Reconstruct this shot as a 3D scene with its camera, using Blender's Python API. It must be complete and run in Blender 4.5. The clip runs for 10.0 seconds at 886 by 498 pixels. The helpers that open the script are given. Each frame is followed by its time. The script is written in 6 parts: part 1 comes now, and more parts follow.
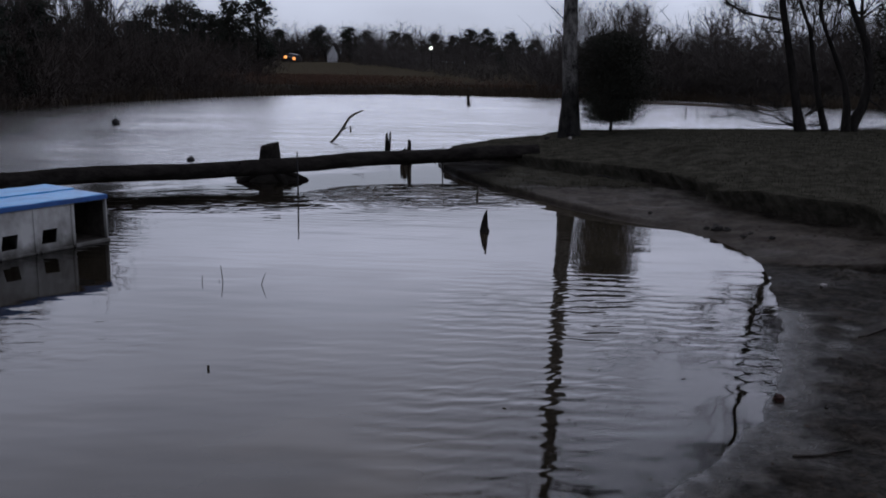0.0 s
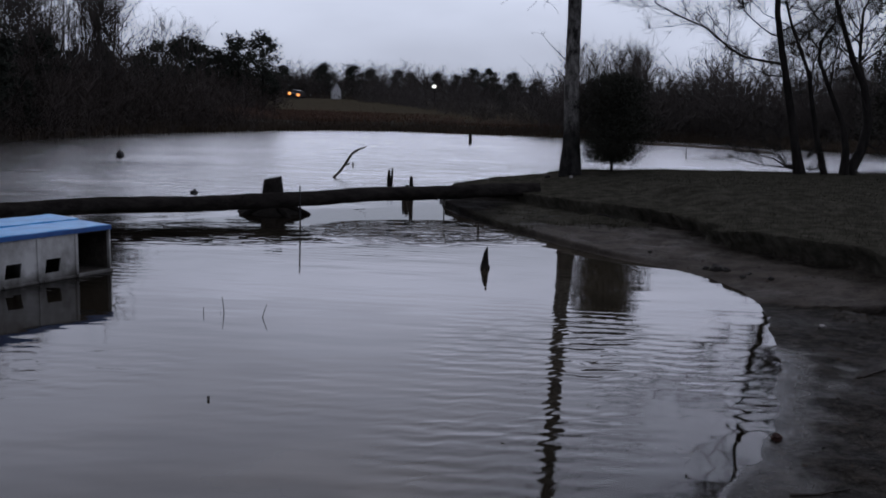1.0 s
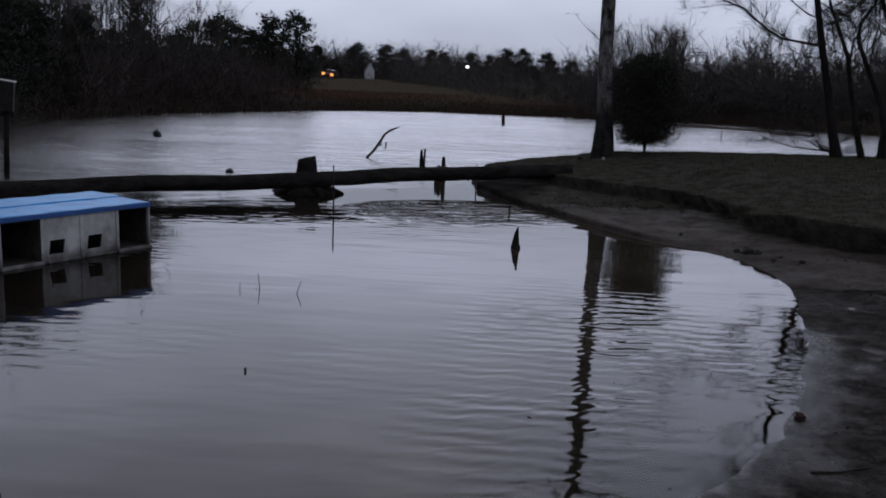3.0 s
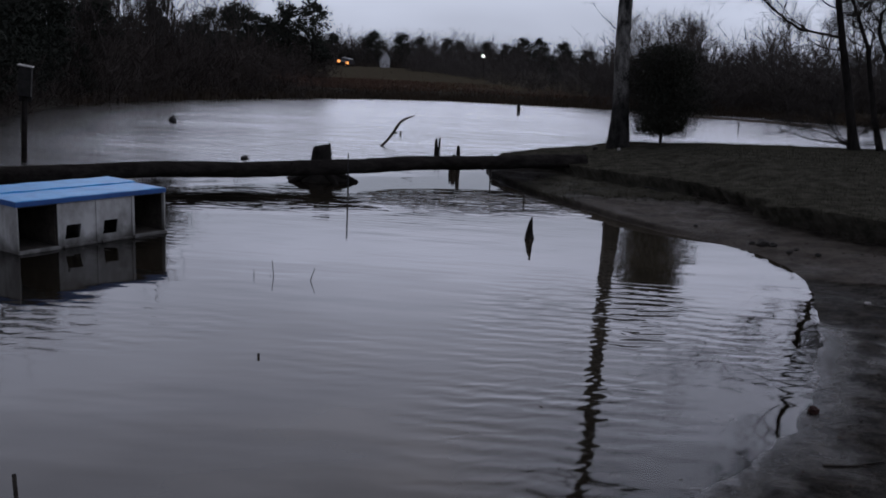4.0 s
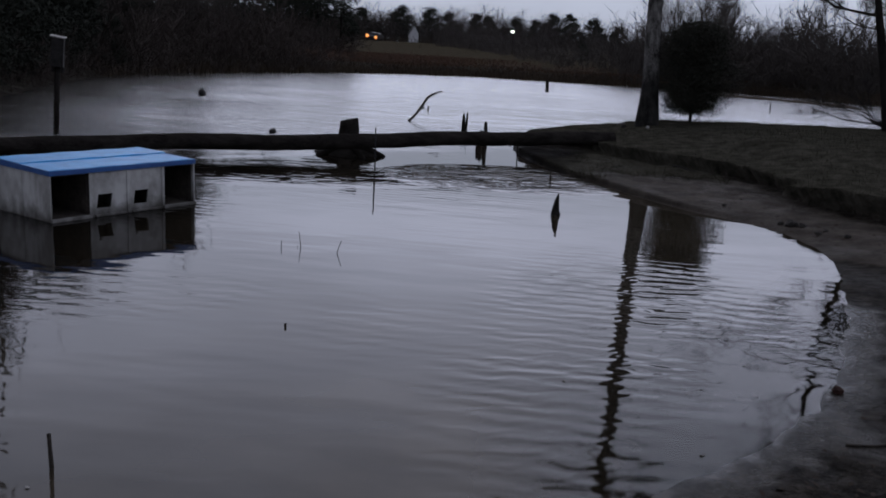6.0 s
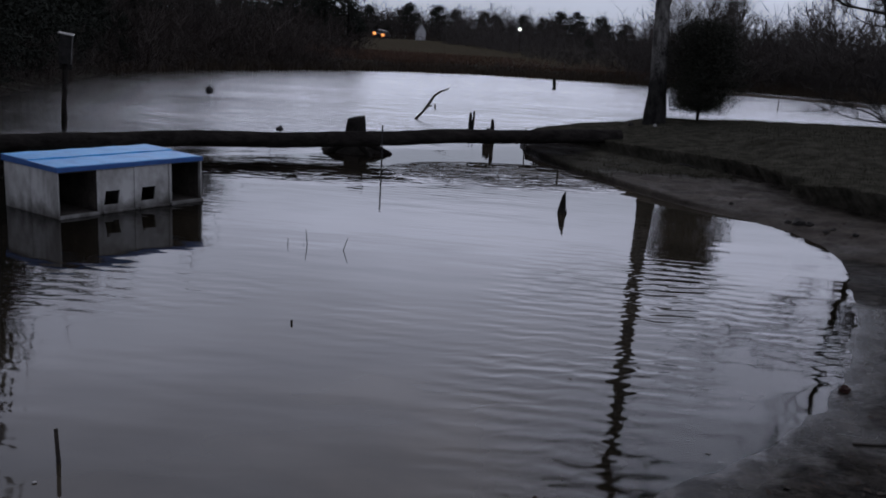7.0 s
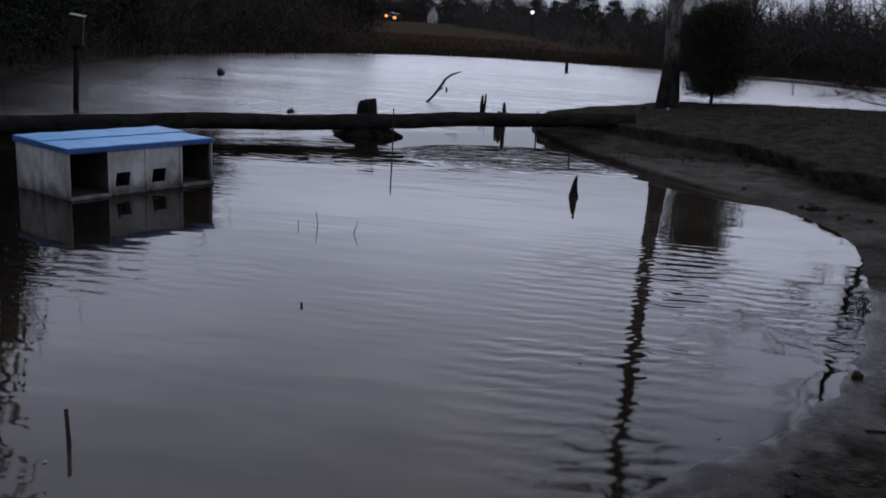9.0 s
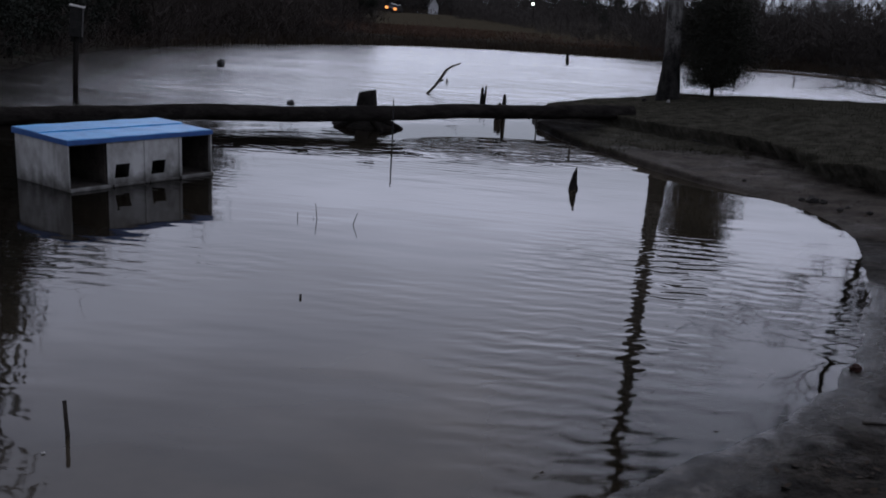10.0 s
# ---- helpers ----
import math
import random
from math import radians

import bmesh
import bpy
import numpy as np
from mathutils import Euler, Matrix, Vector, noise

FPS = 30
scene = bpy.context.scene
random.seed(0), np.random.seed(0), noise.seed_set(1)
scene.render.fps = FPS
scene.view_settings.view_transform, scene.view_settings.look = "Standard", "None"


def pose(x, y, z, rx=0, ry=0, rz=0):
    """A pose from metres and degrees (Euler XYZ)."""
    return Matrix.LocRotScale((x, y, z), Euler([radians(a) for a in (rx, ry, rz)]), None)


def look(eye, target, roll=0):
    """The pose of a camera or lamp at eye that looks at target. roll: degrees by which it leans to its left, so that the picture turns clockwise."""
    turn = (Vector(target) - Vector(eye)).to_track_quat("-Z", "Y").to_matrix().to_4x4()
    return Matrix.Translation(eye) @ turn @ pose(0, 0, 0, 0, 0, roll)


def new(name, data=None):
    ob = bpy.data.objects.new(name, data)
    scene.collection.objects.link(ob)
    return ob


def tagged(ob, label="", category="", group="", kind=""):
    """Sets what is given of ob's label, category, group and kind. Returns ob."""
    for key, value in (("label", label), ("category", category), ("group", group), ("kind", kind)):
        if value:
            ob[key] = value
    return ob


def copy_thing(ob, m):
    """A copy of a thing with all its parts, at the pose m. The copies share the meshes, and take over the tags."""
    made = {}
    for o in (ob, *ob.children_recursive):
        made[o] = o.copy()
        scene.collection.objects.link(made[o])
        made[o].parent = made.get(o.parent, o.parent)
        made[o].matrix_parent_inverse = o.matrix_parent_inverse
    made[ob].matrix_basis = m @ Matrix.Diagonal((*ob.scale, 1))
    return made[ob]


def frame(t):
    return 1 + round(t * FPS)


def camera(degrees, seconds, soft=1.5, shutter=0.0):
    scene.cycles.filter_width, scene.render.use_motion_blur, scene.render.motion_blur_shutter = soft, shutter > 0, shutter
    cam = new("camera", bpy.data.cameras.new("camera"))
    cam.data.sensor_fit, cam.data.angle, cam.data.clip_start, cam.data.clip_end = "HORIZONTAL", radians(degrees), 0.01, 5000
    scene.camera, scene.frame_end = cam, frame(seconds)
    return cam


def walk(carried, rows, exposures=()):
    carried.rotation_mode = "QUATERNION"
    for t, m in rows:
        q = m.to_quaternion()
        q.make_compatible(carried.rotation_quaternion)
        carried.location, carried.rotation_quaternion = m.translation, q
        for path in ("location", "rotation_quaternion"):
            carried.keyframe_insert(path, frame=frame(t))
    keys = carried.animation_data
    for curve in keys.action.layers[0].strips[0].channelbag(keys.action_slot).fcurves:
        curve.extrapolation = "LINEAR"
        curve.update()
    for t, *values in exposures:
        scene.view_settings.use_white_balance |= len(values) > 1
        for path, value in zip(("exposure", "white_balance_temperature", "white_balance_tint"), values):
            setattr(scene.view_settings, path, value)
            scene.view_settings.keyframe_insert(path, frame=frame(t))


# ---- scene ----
# ---------- camera ----------
cam = camera(54.0, 10.0, soft=1.8)
PATH = [
    (0, (0.000, 0.001, 1.700), (-0.000, 9.804, -0.278), 0.84),
    (0.5, (-0.005, 0.025, 1.696), (-0.007, 9.851, -0.162), 1.29),
    (1, (-0.008, -0.052, 1.694), (-0.017, 9.826, 0.136), 1.73),
    (1.5, (-0.002, -0.152, 1.697), (-0.057, 9.745, 0.262), 1.86),
    (2, (0.001, -0.168, 1.704), (-0.170, 9.704, 0.116), 1.75),
    (2.5, (0.001, -0.170, 1.703), (-0.279, 9.678, -0.009), 1.79),
    (4, (0.001, -0.169, 1.695), (-0.515, 9.634, -0.216), 2.47),
    (4.5, (-0.001, -0.179, 1.692), (-0.598, 9.603, -0.300), 2.70),
    (5, (-0.006, -0.190, 1.687), (-0.677, 9.569, -0.388), 2.91),
    (5.5, (-0.002, -0.201, 1.686), (-0.740, 9.537, -0.467), 3.03),
    (7, (0.002, -0.202, 1.682), (-0.860, 9.511, -0.533), 3.17),
    (7.5, (0.004, -0.189, 1.678), (-0.892, 9.513, -0.578), 3.21),
    (8, (0.002, -0.177, 1.671), (-0.924, 9.511, -0.630), 3.22),
    (8.5, (0.002, -0.176, 1.667), (-0.954, 9.497, -0.681), 3.27),
    (9, (0.003, -0.181, 1.673), (-0.968, 9.477, -0.730), 3.32),
    (9.5, (0.005, -0.183, 1.677), (-0.968, 9.463, -0.774), 3.36),
    (10, (0.012, -0.178, 1.673), (-0.956, 9.458, -0.819), 3.39),
]
walk(cam, [(t, look(eye, target, roll)) for t, eye, target, roll in PATH], exposures=[(0.0, -1.34), (1.0, -1.37), (2.0, -1.44), (5.5, -1.43), (7.5, -1.38), (10.0, -1.36)])

# ---------- world and light: an overcast winter dusk ----------
world = bpy.data.worlds.new("dusk_sky")
scene.world = world
world.use_nodes = True
wn, wl = world.node_tree.nodes, world.node_tree.links
wn.clear()
sky = wn.new("ShaderNodeTexSky")
sky.sky_type, sky.sun_disc = "NISHITA", False
sky.sun_elevation, sky.sun_rotation = radians(57), radians(-24)
sky.air_density, sky.dust_density, sky.ozone_density = 1.0, 4.0, 1.0
hsv = wn.new("ShaderNodeHueSaturation")
hsv.inputs["Saturation"].default_value = 0.35
wl.new(sky.outputs[0], hsv.inputs["Color"])
# cloud deck: grey-lavender, brighter above the horizon and towards the last light in the west (+y)
wtc = wn.new("ShaderNodeTexCoord")
wmap = wn.new("ShaderNodeMapping")
wmap.inputs["Scale"].default_value = (1.0, 1.0, 3.5)
wl.new(wtc.outputs["Generated"], wmap.inputs["Vector"])
wnoise = wn.new("ShaderNodeTexNoise")
wnoise.inputs["Scale"].default_value, wnoise.inputs["Detail"].default_value = 2.2, 5.0
wl.new(wmap.outputs[0], wnoise.inputs["Vector"])
wsep = wn.new("ShaderNodeSeparateXYZ")
wl.new(wtc.outputs["Generated"], wsep.inputs[0])


def sky_value(op, a, b):
    x = wn.new("ShaderNodeMath")
    x.operation = op
    for k, v in enumerate((a, b)):
        if isinstance(v, float):
            x.inputs[k].default_value = v
        else:
            wl.new(v, x.inputs[k])
    return x.outputs[0]


wel = wn.new("ShaderNodeValToRGB")
for k, (p, v) in enumerate(((0.0, 0.56), (0.13, 0.76), (0.20, 1.53), (0.42, 1.36), (1.0, 0.44))):
    e = wel.color_ramp.elements[k] if k < 2 else wel.color_ramp.elements.new(p)
    e.position, e.color = p, (v * (1.03 if p > 0.15 else 1), v, v * (1.02 if p > 0.15 else 1), 1)
wl.new(wsep.outputs[2], wel.inputs[0])
waz = wn.new("ShaderNodeMapRange")
for k, v in zip(("From Min", "From Max", "To Min", "To Max"), (-1.0, 0.9, 0.30, 1.0)):
    waz.inputs[k].default_value = v
wl.new(wsep.outputs[1], waz.inputs[0])
wcloud = wn.new("ShaderNodeMapRange")
for k, v in zip(("From Min", "From Max", "To Min", "To Max"), (0.3, 0.7, 13.2, 19.0)):
    wcloud.inputs[k].default_value = v
wl.new(wnoise.outputs[0], wcloud.inputs[0])
wval = wn.new("ShaderNodeMixRGB")
wval.blend_type, wval.inputs[0].default_value = "MULTIPLY", 1.0
wl.new(wel.outputs[0], wval.inputs[1])
wl.new(sky_value("MULTIPLY", waz.outputs[0], wcloud.outputs[0]), wval.inputs[2])
wtint = wn.new("ShaderNodeMixRGB")
wtint.blend_type, wtint.inputs[0].default_value = "MULTIPLY", 1.0
wtint.inputs[2].default_value = (0.92, 1.0, 1.245, 1)
wl.new(wval.outputs[0], wtint.inputs[1])
wmix = wn.new("ShaderNodeMixRGB")
wmix.inputs[0].default_value = 0.92
wl.new(hsv.outputs[0], wmix.inputs[1])
wl.new(wtint.outputs[0], wmix.inputs[2])
wbg = wn.new("ShaderNodeBackground")
wbg.inputs["Strength"].default_value = 0.15
wl.new(wmix.outputs[0], wbg.inputs["Color"])
wout = wn.new("ShaderNodeOutputWorld")
wl.new(wbg.outputs[0], wout.inputs[0])

sun = new("sun", bpy.data.lights.new("sun", "SUN"))
sun.data.energy, sun.data.angle, sun.data.color = 0.5, radians(40), (1.0, 0.96, 0.92)
sun.matrix_world = look((-8, 18, 30), (0, 0, 0))


# ---------- materials ----------
def material(name, dark, light, scale=6.0, rough=0.8, bump=0.3, bump_scale=40.0, metal=0.0, stretch=(1, 1, 1), island=0.0, sheen=0.12, spread=(0.5, 0.85)):
    """Two-scale procedural surface: large blotches between two colours, fine grain as relief."""
    m = bpy.data.materials.new(name)
    m.use_nodes = True
    n, l = m.node_tree.nodes, m.node_tree.links
    b = n["Principled BSDF"]
    tc, mp = n.new("ShaderNodeTexCoord"), n.new("ShaderNodeMapping")
    mp.inputs["Scale"].default_value = stretch
    l.new(tc.outputs["Object"], mp.inputs["Vector"])
    big, fine = n.new("ShaderNodeTexNoise"), n.new("ShaderNodeTexNoise")
    big.inputs["Scale"].default_value, big.inputs["Detail"].default_value = scale, 6.0
    big.inputs["Roughness"].default_value = 0.65
    fine.inputs["Scale"].default_value, fine.inputs["Detail"].default_value = bump_scale, 4.0
    l.new(mp.outputs[0], big.inputs["Vector"])
    l.new(mp.outputs[0], fine.inputs["Vector"])
    mixf = n.new("ShaderNodeMath")
    mixf.operation = "MULTIPLY_ADD"
    mixf.inputs[1].default_value = 0.35
    l.new(fine.outputs[0], mixf.inputs[0])
    l.new(big.outputs[0], mixf.inputs[2])
    ramp = n.new("ShaderNodeValToRGB")
    ramp.color_ramp.elements[0].position, ramp.color_ramp.elements[0].color = spread[0], (*dark, 1)
    ramp.color_ramp.elements[1].position, ramp.color_ramp.elements[1].color = spread[1], (*light, 1)
    last = mixf
    if island:
        geo, am = n.new("ShaderNodeNewGeometry"), n.new("ShaderNodeMath")
        am.operation = "MULTIPLY_ADD"
        am.inputs[1].default_value = island
        l.new(geo.outputs["Random Per Island"], am.inputs[0])
        l.new(mixf.outputs[0], am.inputs[2])
        last = am
    l.new(last.outputs[0], ramp.inputs[0])
    l.new(ramp.outputs[0], b.inputs["Base Color"])
    b.inputs["Roughness"].default_value, b.inputs["Metallic"].default_value = rough, metal
    b.inputs["Specular IOR Level"].default_value = sheen
    if bump:
        bp = n.new("ShaderNodeBump")
        bp.inputs["Strength"].default_value, bp.inputs["Distance"].default_value = bump, 0.02
        l.new(fine.outputs[0], bp.inputs["Height"])
        l.new(bp.outputs[0], b.inputs["Normal"])
    return m


def glow(name, colour, strength):
    m = bpy.data.materials.new(name)
    m.use_nodes = True
    b = m.node_tree.nodes["Principled BSDF"]
    b.inputs["Base Color"].default_value = (*colour, 1)
    b.inputs["Emission Color"].default_value = (*colour, 1)
    b.inputs["Emission Strength"].default_value = strength
    return m


def dark_foot(m, start, top, colour):
    """A dark foot with a ragged edge, up to that height: tide dirt on the paint, darker bark on the trunk."""
    n, l = m.node_tree.nodes, m.node_tree.links
    b = n["Principled BSDF"]
    src = b.inputs["Base Color"].links[0].from_socket
    tc, sep, ns = n.new("ShaderNodeTexCoord"), n.new("ShaderNodeSeparateXYZ"), n.new("ShaderNodeTexNoise")
    ns.inputs["Scale"].default_value, ns.inputs["Detail"].default_value = 9.0, 5.0
    l.new(tc.outputs["Object"], sep.inputs[0])
    l.new(tc.outputs["Object"], ns.inputs["Vector"])
    edge, rng = n.new("ShaderNodeMath"), n.new("ShaderNodeMapRange")
    edge.operation = "MULTIPLY_ADD"
    edge.inputs[1].default_value = 0.22
    l.new(ns.outputs[0], edge.inputs[0])
    l.new(sep.outputs[2], edge.inputs[2])
    for k, v in zip(("From Min", "From Max", "To Min", "To Max"), (start, start + top, 0.85, 0.0)):
        rng.inputs[k].default_value = v
    l.new(edge.outputs[0], rng.inputs[0])
    mix = n.new("ShaderNodeMixRGB")
    l.new(rng.outputs[0], mix.inputs[0])
    l.new(src, mix.inputs[1])
    mix.inputs[2].default_value = (*colour, 1)
    l.new(mix.outputs[0], b.inputs["Base Color"])
    return m


BARK = material("grey_bark", (0.0115, 0.0106, 0.0099), (0.027, 0.0245, 0.0227), 5, 0.95, 0.8, 30, stretch=(2, 2, 0.6), sheen=0.03)
PALEBARK = material("pale_mottled_bark", (0.014, 0.013, 0.012), (0.20, 0.192, 0.182), 2.6, 0.9, 0.9, 22, stretch=(2.6, 2.6, 1.2), spread=(0.56, 0.84))
# the bark turns darker towards the foot of the trunk
dark_foot(PALEBARK, 0.85, 0.5, (0.007, 0.0064, 0.006))
TWIG = material("bare_twigs", (0.013, 0.0118, 0.011), (0.036, 0.0325, 0.030), 1.5, 0.9, 0)
FARTWIG = material("far_bare_twigs", (0.031, 0.027, 0.0245), (0.062, 0.0545, 0.0495), 0.25, 0.9, 0, island=0.12)
NEEDLE = material("dark_needles", (0.019, 0.0212, 0.018), (0.034, 0.0370, 0.0305), 1.2, 0.9, 0, island=0.15, sheen=0.02)
CEDAR = material("cedar_foliage", (0.0115, 0.0122, 0.0102), (0.030, 0.0300, 0.0230), 3, 0.85, 0, island=0.3)
WETWOOD = material("wet_dark_wood", (0.0085, 0.0078, 0.0071), (0.024, 0.0214, 0.0193), 6, 0.9, 0.9, 35, sheen=0.03)
LOGWOOD = material("weathered_log", (0.0100, 0.0088, 0.0080), (0.030, 0.0268, 0.0242), 4, 0.95, 0.9, 22, stretch=(0.5, 2.5, 2.5), sheen=0.02)
STICK = material("dead_stick", (0.014, 0.012, 0.01), (0.05, 0.043, 0.037), 9, 0.8, 0.5, 60)
WHITE = material("stained_white_paint", (0.15, 0.146, 0.136), (0.40, 0.398, 0.39), 2.2, 0.6, 0.15, 12, stretch=(1, 1, 0.6))
dark_foot(WHITE, 0.11, 0.15, (0.03, 0.027, 0.022))
BLUE = material("blue_painted_metal", (0.028, 0.20, 0.47), (0.05, 0.33, 0.66), 5, 0.42, 0.12, 50, sheen=0.5)
BLUEDGE = material("blue_painted_edge", (0.004, 0.045, 0.18), (0.008, 0.070, 0.24), 8, 0.5, 0.15, 50, sheen=0.5)
DARKWOOD = material("dark_damp_plywood", (0.026, 0.023, 0.020), (0.07, 0.06, 0.052), 6, 0.85, 0.3, 40)
GRASS = material("winter_grass", (0.016, 0.0156, 0.0112), (0.050, 0.0478, 0.035), 1.5, 0.95, 0, island=0.2, sheen=0.0)
FIELDGRASS = material("dull_field_grass", (0.040, 0.027, 0.019), (0.088, 0.055, 0.037), 0.2, 0.95, 0, island=0.3, sheen=0.0)
PALETWIG = material("grey_brown_twigs", (0.044, 0.0385, 0.035), (0.064, 0.0560, 0.0508), 0.2, 0.9, 0, island=0.1)
BRUSH = material("brown_brush", (0.029, 0.0242, 0.0210), (0.054, 0.0440, 0.0385), 0.3, 0.9, 0, island=0.15)
RUSSET = material("russet_sedge", (0.048, 0.0285, 0.0205), (0.096, 0.0560, 0.0400), 0.3, 0.9, 0, island=0.3)
REED = material("dead_reeds", (0.018, 0.0140, 0.0105), (0.055, 0.042, 0.030), 0.35, 0.9, 0, island=0.4)
LEAF = material("fallen_leaves", (0.008, 0.006, 0.005), (0.03, 0.022, 0.016), 3, 0.85, 0, island=0.5)
STONE = material("mud_clods", (0.015, 0.014, 0.013), (0.05, 0.046, 0.042), 9, 0.85, 0.6, 40)
PALE = material("pale_pebble", (0.22, 0.21, 0.20), (0.38, 0.37, 0.36), 9, 0.7, 0.3, 40)
RUST = material("red_brown_clay", (0.014, 0.007, 0.006), (0.035, 0.015, 0.012), 20, 0.8, 0.5, 60)
BLACK = material("black_plastic", (0.012, 0.012, 0.013), (0.03, 0.03, 0.032), 9, 0.5, 0.2, 40)
GREYPAINT = material("grey_weathered_board", (0.014, 0.0133, 0.0126), (0.036, 0.034, 0.033), 7, 0.8, 0.4, 40)
SIDING = material("pale_house_siding", (0.40, 0.405, 0.415), (0.54, 0.545, 0.555), 0.6, 0.7, 0)
ROOFING = material("grey_shingles", (0.06, 0.06, 0.062), (0.12, 0.12, 0.12), 1.0, 0.9, 0)
CARPAINT = material("dark_car_paint", (0.02, 0.02, 0.022), (0.03, 0.03, 0.033), 2, 0.3, 0)
AMBER = glow("amber_headlight", (1.0, 0.33, 0.08), 5.0)
LAMPGLOW = glow("white_lamp_glass", (0.95, 1.0, 0.92), 9.0)


def ground_material():
    """Wet mud, short winter grass and a tan field, mixed by the ground's own cover values."""
    m = bpy.data.materials.new("mud_and_grass")
    m.use_nodes = True
    n, l = m.node_tree.nodes, m.node_tree.links
    b = n["Principled BSDF"]
    tc = n.new("ShaderNodeTexCoord")

    def noise_tex(scale, detail=6.0, rough=0.6):
        t = n.new("ShaderNodeTexNoise")
        t.inputs["Scale"].default_value, t.inputs["Detail"].default_value, t.inputs["Roughness"].default_value = scale, detail, rough
        l.new(tc.outputs["Object"], t.inputs["Vector"])
        return t

    def ramp(src, p0, c0, p1, c1):
        r = n.new("ShaderNodeValToRGB")
        r.color_ramp.elements[0].position, r.color_ramp.elements[0].color = p0, (*c0, 1)
        r.color_ramp.elements[1].position, r.color_ramp.elements[1].color = p1, (*c1, 1)
        l.new(src, r.inputs[0])
        return r

    def mix(fac, a, c):
        x = n.new("ShaderNodeMixRGB")
        l.new(fac, x.inputs[0])
        l.new(a, x.inputs[1])
        l.new(c, x.inputs[2])
        return x

    n1, n2, n3 = noise_tex(1.6), noise_tex(14, 8, 0.7), noise_tex(70, 4)
    n4 = noise_tex(4.5, 7, 0.7)
    mud = ramp(n4.outputs[0], 0.36, (0.0145, 0.0126, 0.0102), 0.66, (0.054, 0.0475, 0.0395))
    litter = ramp(n2.outputs[0], 0.43, (0.16, 0.13, 0.10), 0.55, (1, 1, 1))
    mudmix = n.new("ShaderNodeMixRGB")
    mudmix.blend_type, mudmix.inputs[0].default_value = "MULTIPLY", 0.8
    l.new(mud.outputs[0], mudmix.inputs[1])
    l.new(litter.outputs[0], mudmix.inputs[2])
    turf = ramp(n4.outputs[0], 0.32, (0.0155, 0.0146, 0.0111), 0.68, (0.062, 0.0584, 0.0465))
    field = ramp(n1.outputs[0], 0.3, (0.031, 0.027, 0.019), 0.7, (0.060, 0.051, 0.036))
    g, f = n.new("ShaderNodeAttribute"), n.new("ShaderNodeAttribute")
    g.attribute_name, f.attribute_name = "grass", "field"
    clay = ramp(n4.outputs[0], 0.30, (0.031, 0.0270, 0.0232), 0.7, (0.090, 0.0780, 0.0662))
    far_y, pos = n.new("ShaderNodeMath"), n.new("ShaderNodeSeparateXYZ")
    l.new(tc.outputs["Object"], pos.inputs[0])
    far_y.operation, far_y.inputs[1].default_value = "GREATER_THAN", 40.0
    l.new(pos.outputs[1], far_y.inputs[0])
    pale = mix(far_y.outputs[0], clay.outputs[0], field.outputs[0])
    bare = mix(f.outputs["Fac"], mudmix.outputs[0], pale.outputs[0])
    keep = n.new("ShaderNodeMath")
    keep.operation, keep.use_clamp = "SUBTRACT", True
    l.new(g.outputs["Fac"], keep.inputs[0])
    l.new(f.outputs["Fac"], keep.inputs[1])
    turfy = n.new("ShaderNodeMath")
    turfy.operation = "MAXIMUM"
    l.new(keep.outputs[0], turfy.inputs[0])
    near_g = n.new("ShaderNodeMath")
    near_g.operation, near_g.use_clamp = "SUBTRACT", True
    l.new(g.outputs["Fac"], near_g.inputs[0])
    l.new(far_y.outputs[0], near_g.inputs[1])
    l.new(near_g.outputs[0], turfy.inputs[1])
    c = mix(turfy.outputs[0], bare.outputs[0], turf.outputs[0])
    # near-black tone paints the shade under the log into the tip's colour
    black, shade_tone = n.new("ShaderNodeAttribute"), ramp(n4.outputs[0], 0.3, (0.0045, 0.0040, 0.0036), 0.7, (0.014, 0.0122, 0.0105))
    black.attribute_name = "tip_shade"
    c = mix(black.outputs["Fac"], c.outputs[0], shade_tone.outputs[0])
    # pale brown silt covers the bed away from the margin
    silt = ramp(n1.outputs[0], 0.3, (0.056, 0.046, 0.033), 0.7, (0.086, 0.071, 0.052))
    bed, place = n.new("ShaderNodeMapRange"), n.new("ShaderNodeSeparateXYZ")
    l.new(tc.outputs["Object"], place.inputs[0])
    for k, v in zip(("From Min", "From Max", "To Min", "To Max"), (-0.12, -0.30, 0.0, 1.0)):
        bed.inputs[k].default_value = v
    l.new(place.outputs[2], bed.inputs[0])
    c = mix(bed.outputs[0], c.outputs[0], silt.outputs[0])
    # soaked mud along the ragged waterline, darkened to paint the cut edge's shade too
    damp_shade, ragged, tone = n.new("ShaderNodeMapRange"), n.new("ShaderNodeMath"), n.new("ShaderNodeMixRGB")
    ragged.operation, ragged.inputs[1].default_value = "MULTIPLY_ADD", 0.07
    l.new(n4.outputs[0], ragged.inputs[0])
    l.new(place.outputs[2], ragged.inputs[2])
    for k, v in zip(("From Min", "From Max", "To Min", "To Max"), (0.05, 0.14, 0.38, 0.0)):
        damp_shade.inputs[k].default_value = v
    l.new(ragged.outputs[0], damp_shade.inputs[0])
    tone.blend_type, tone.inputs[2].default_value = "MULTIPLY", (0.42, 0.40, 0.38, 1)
    l.new(damp_shade.outputs[0], tone.inputs[0])
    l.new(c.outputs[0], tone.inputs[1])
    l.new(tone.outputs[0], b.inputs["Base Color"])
    wet = n.new("ShaderNodeMapRange")
    wet.inputs["From Min"].default_value, wet.inputs["From Max"].default_value = 0.35, 0.65
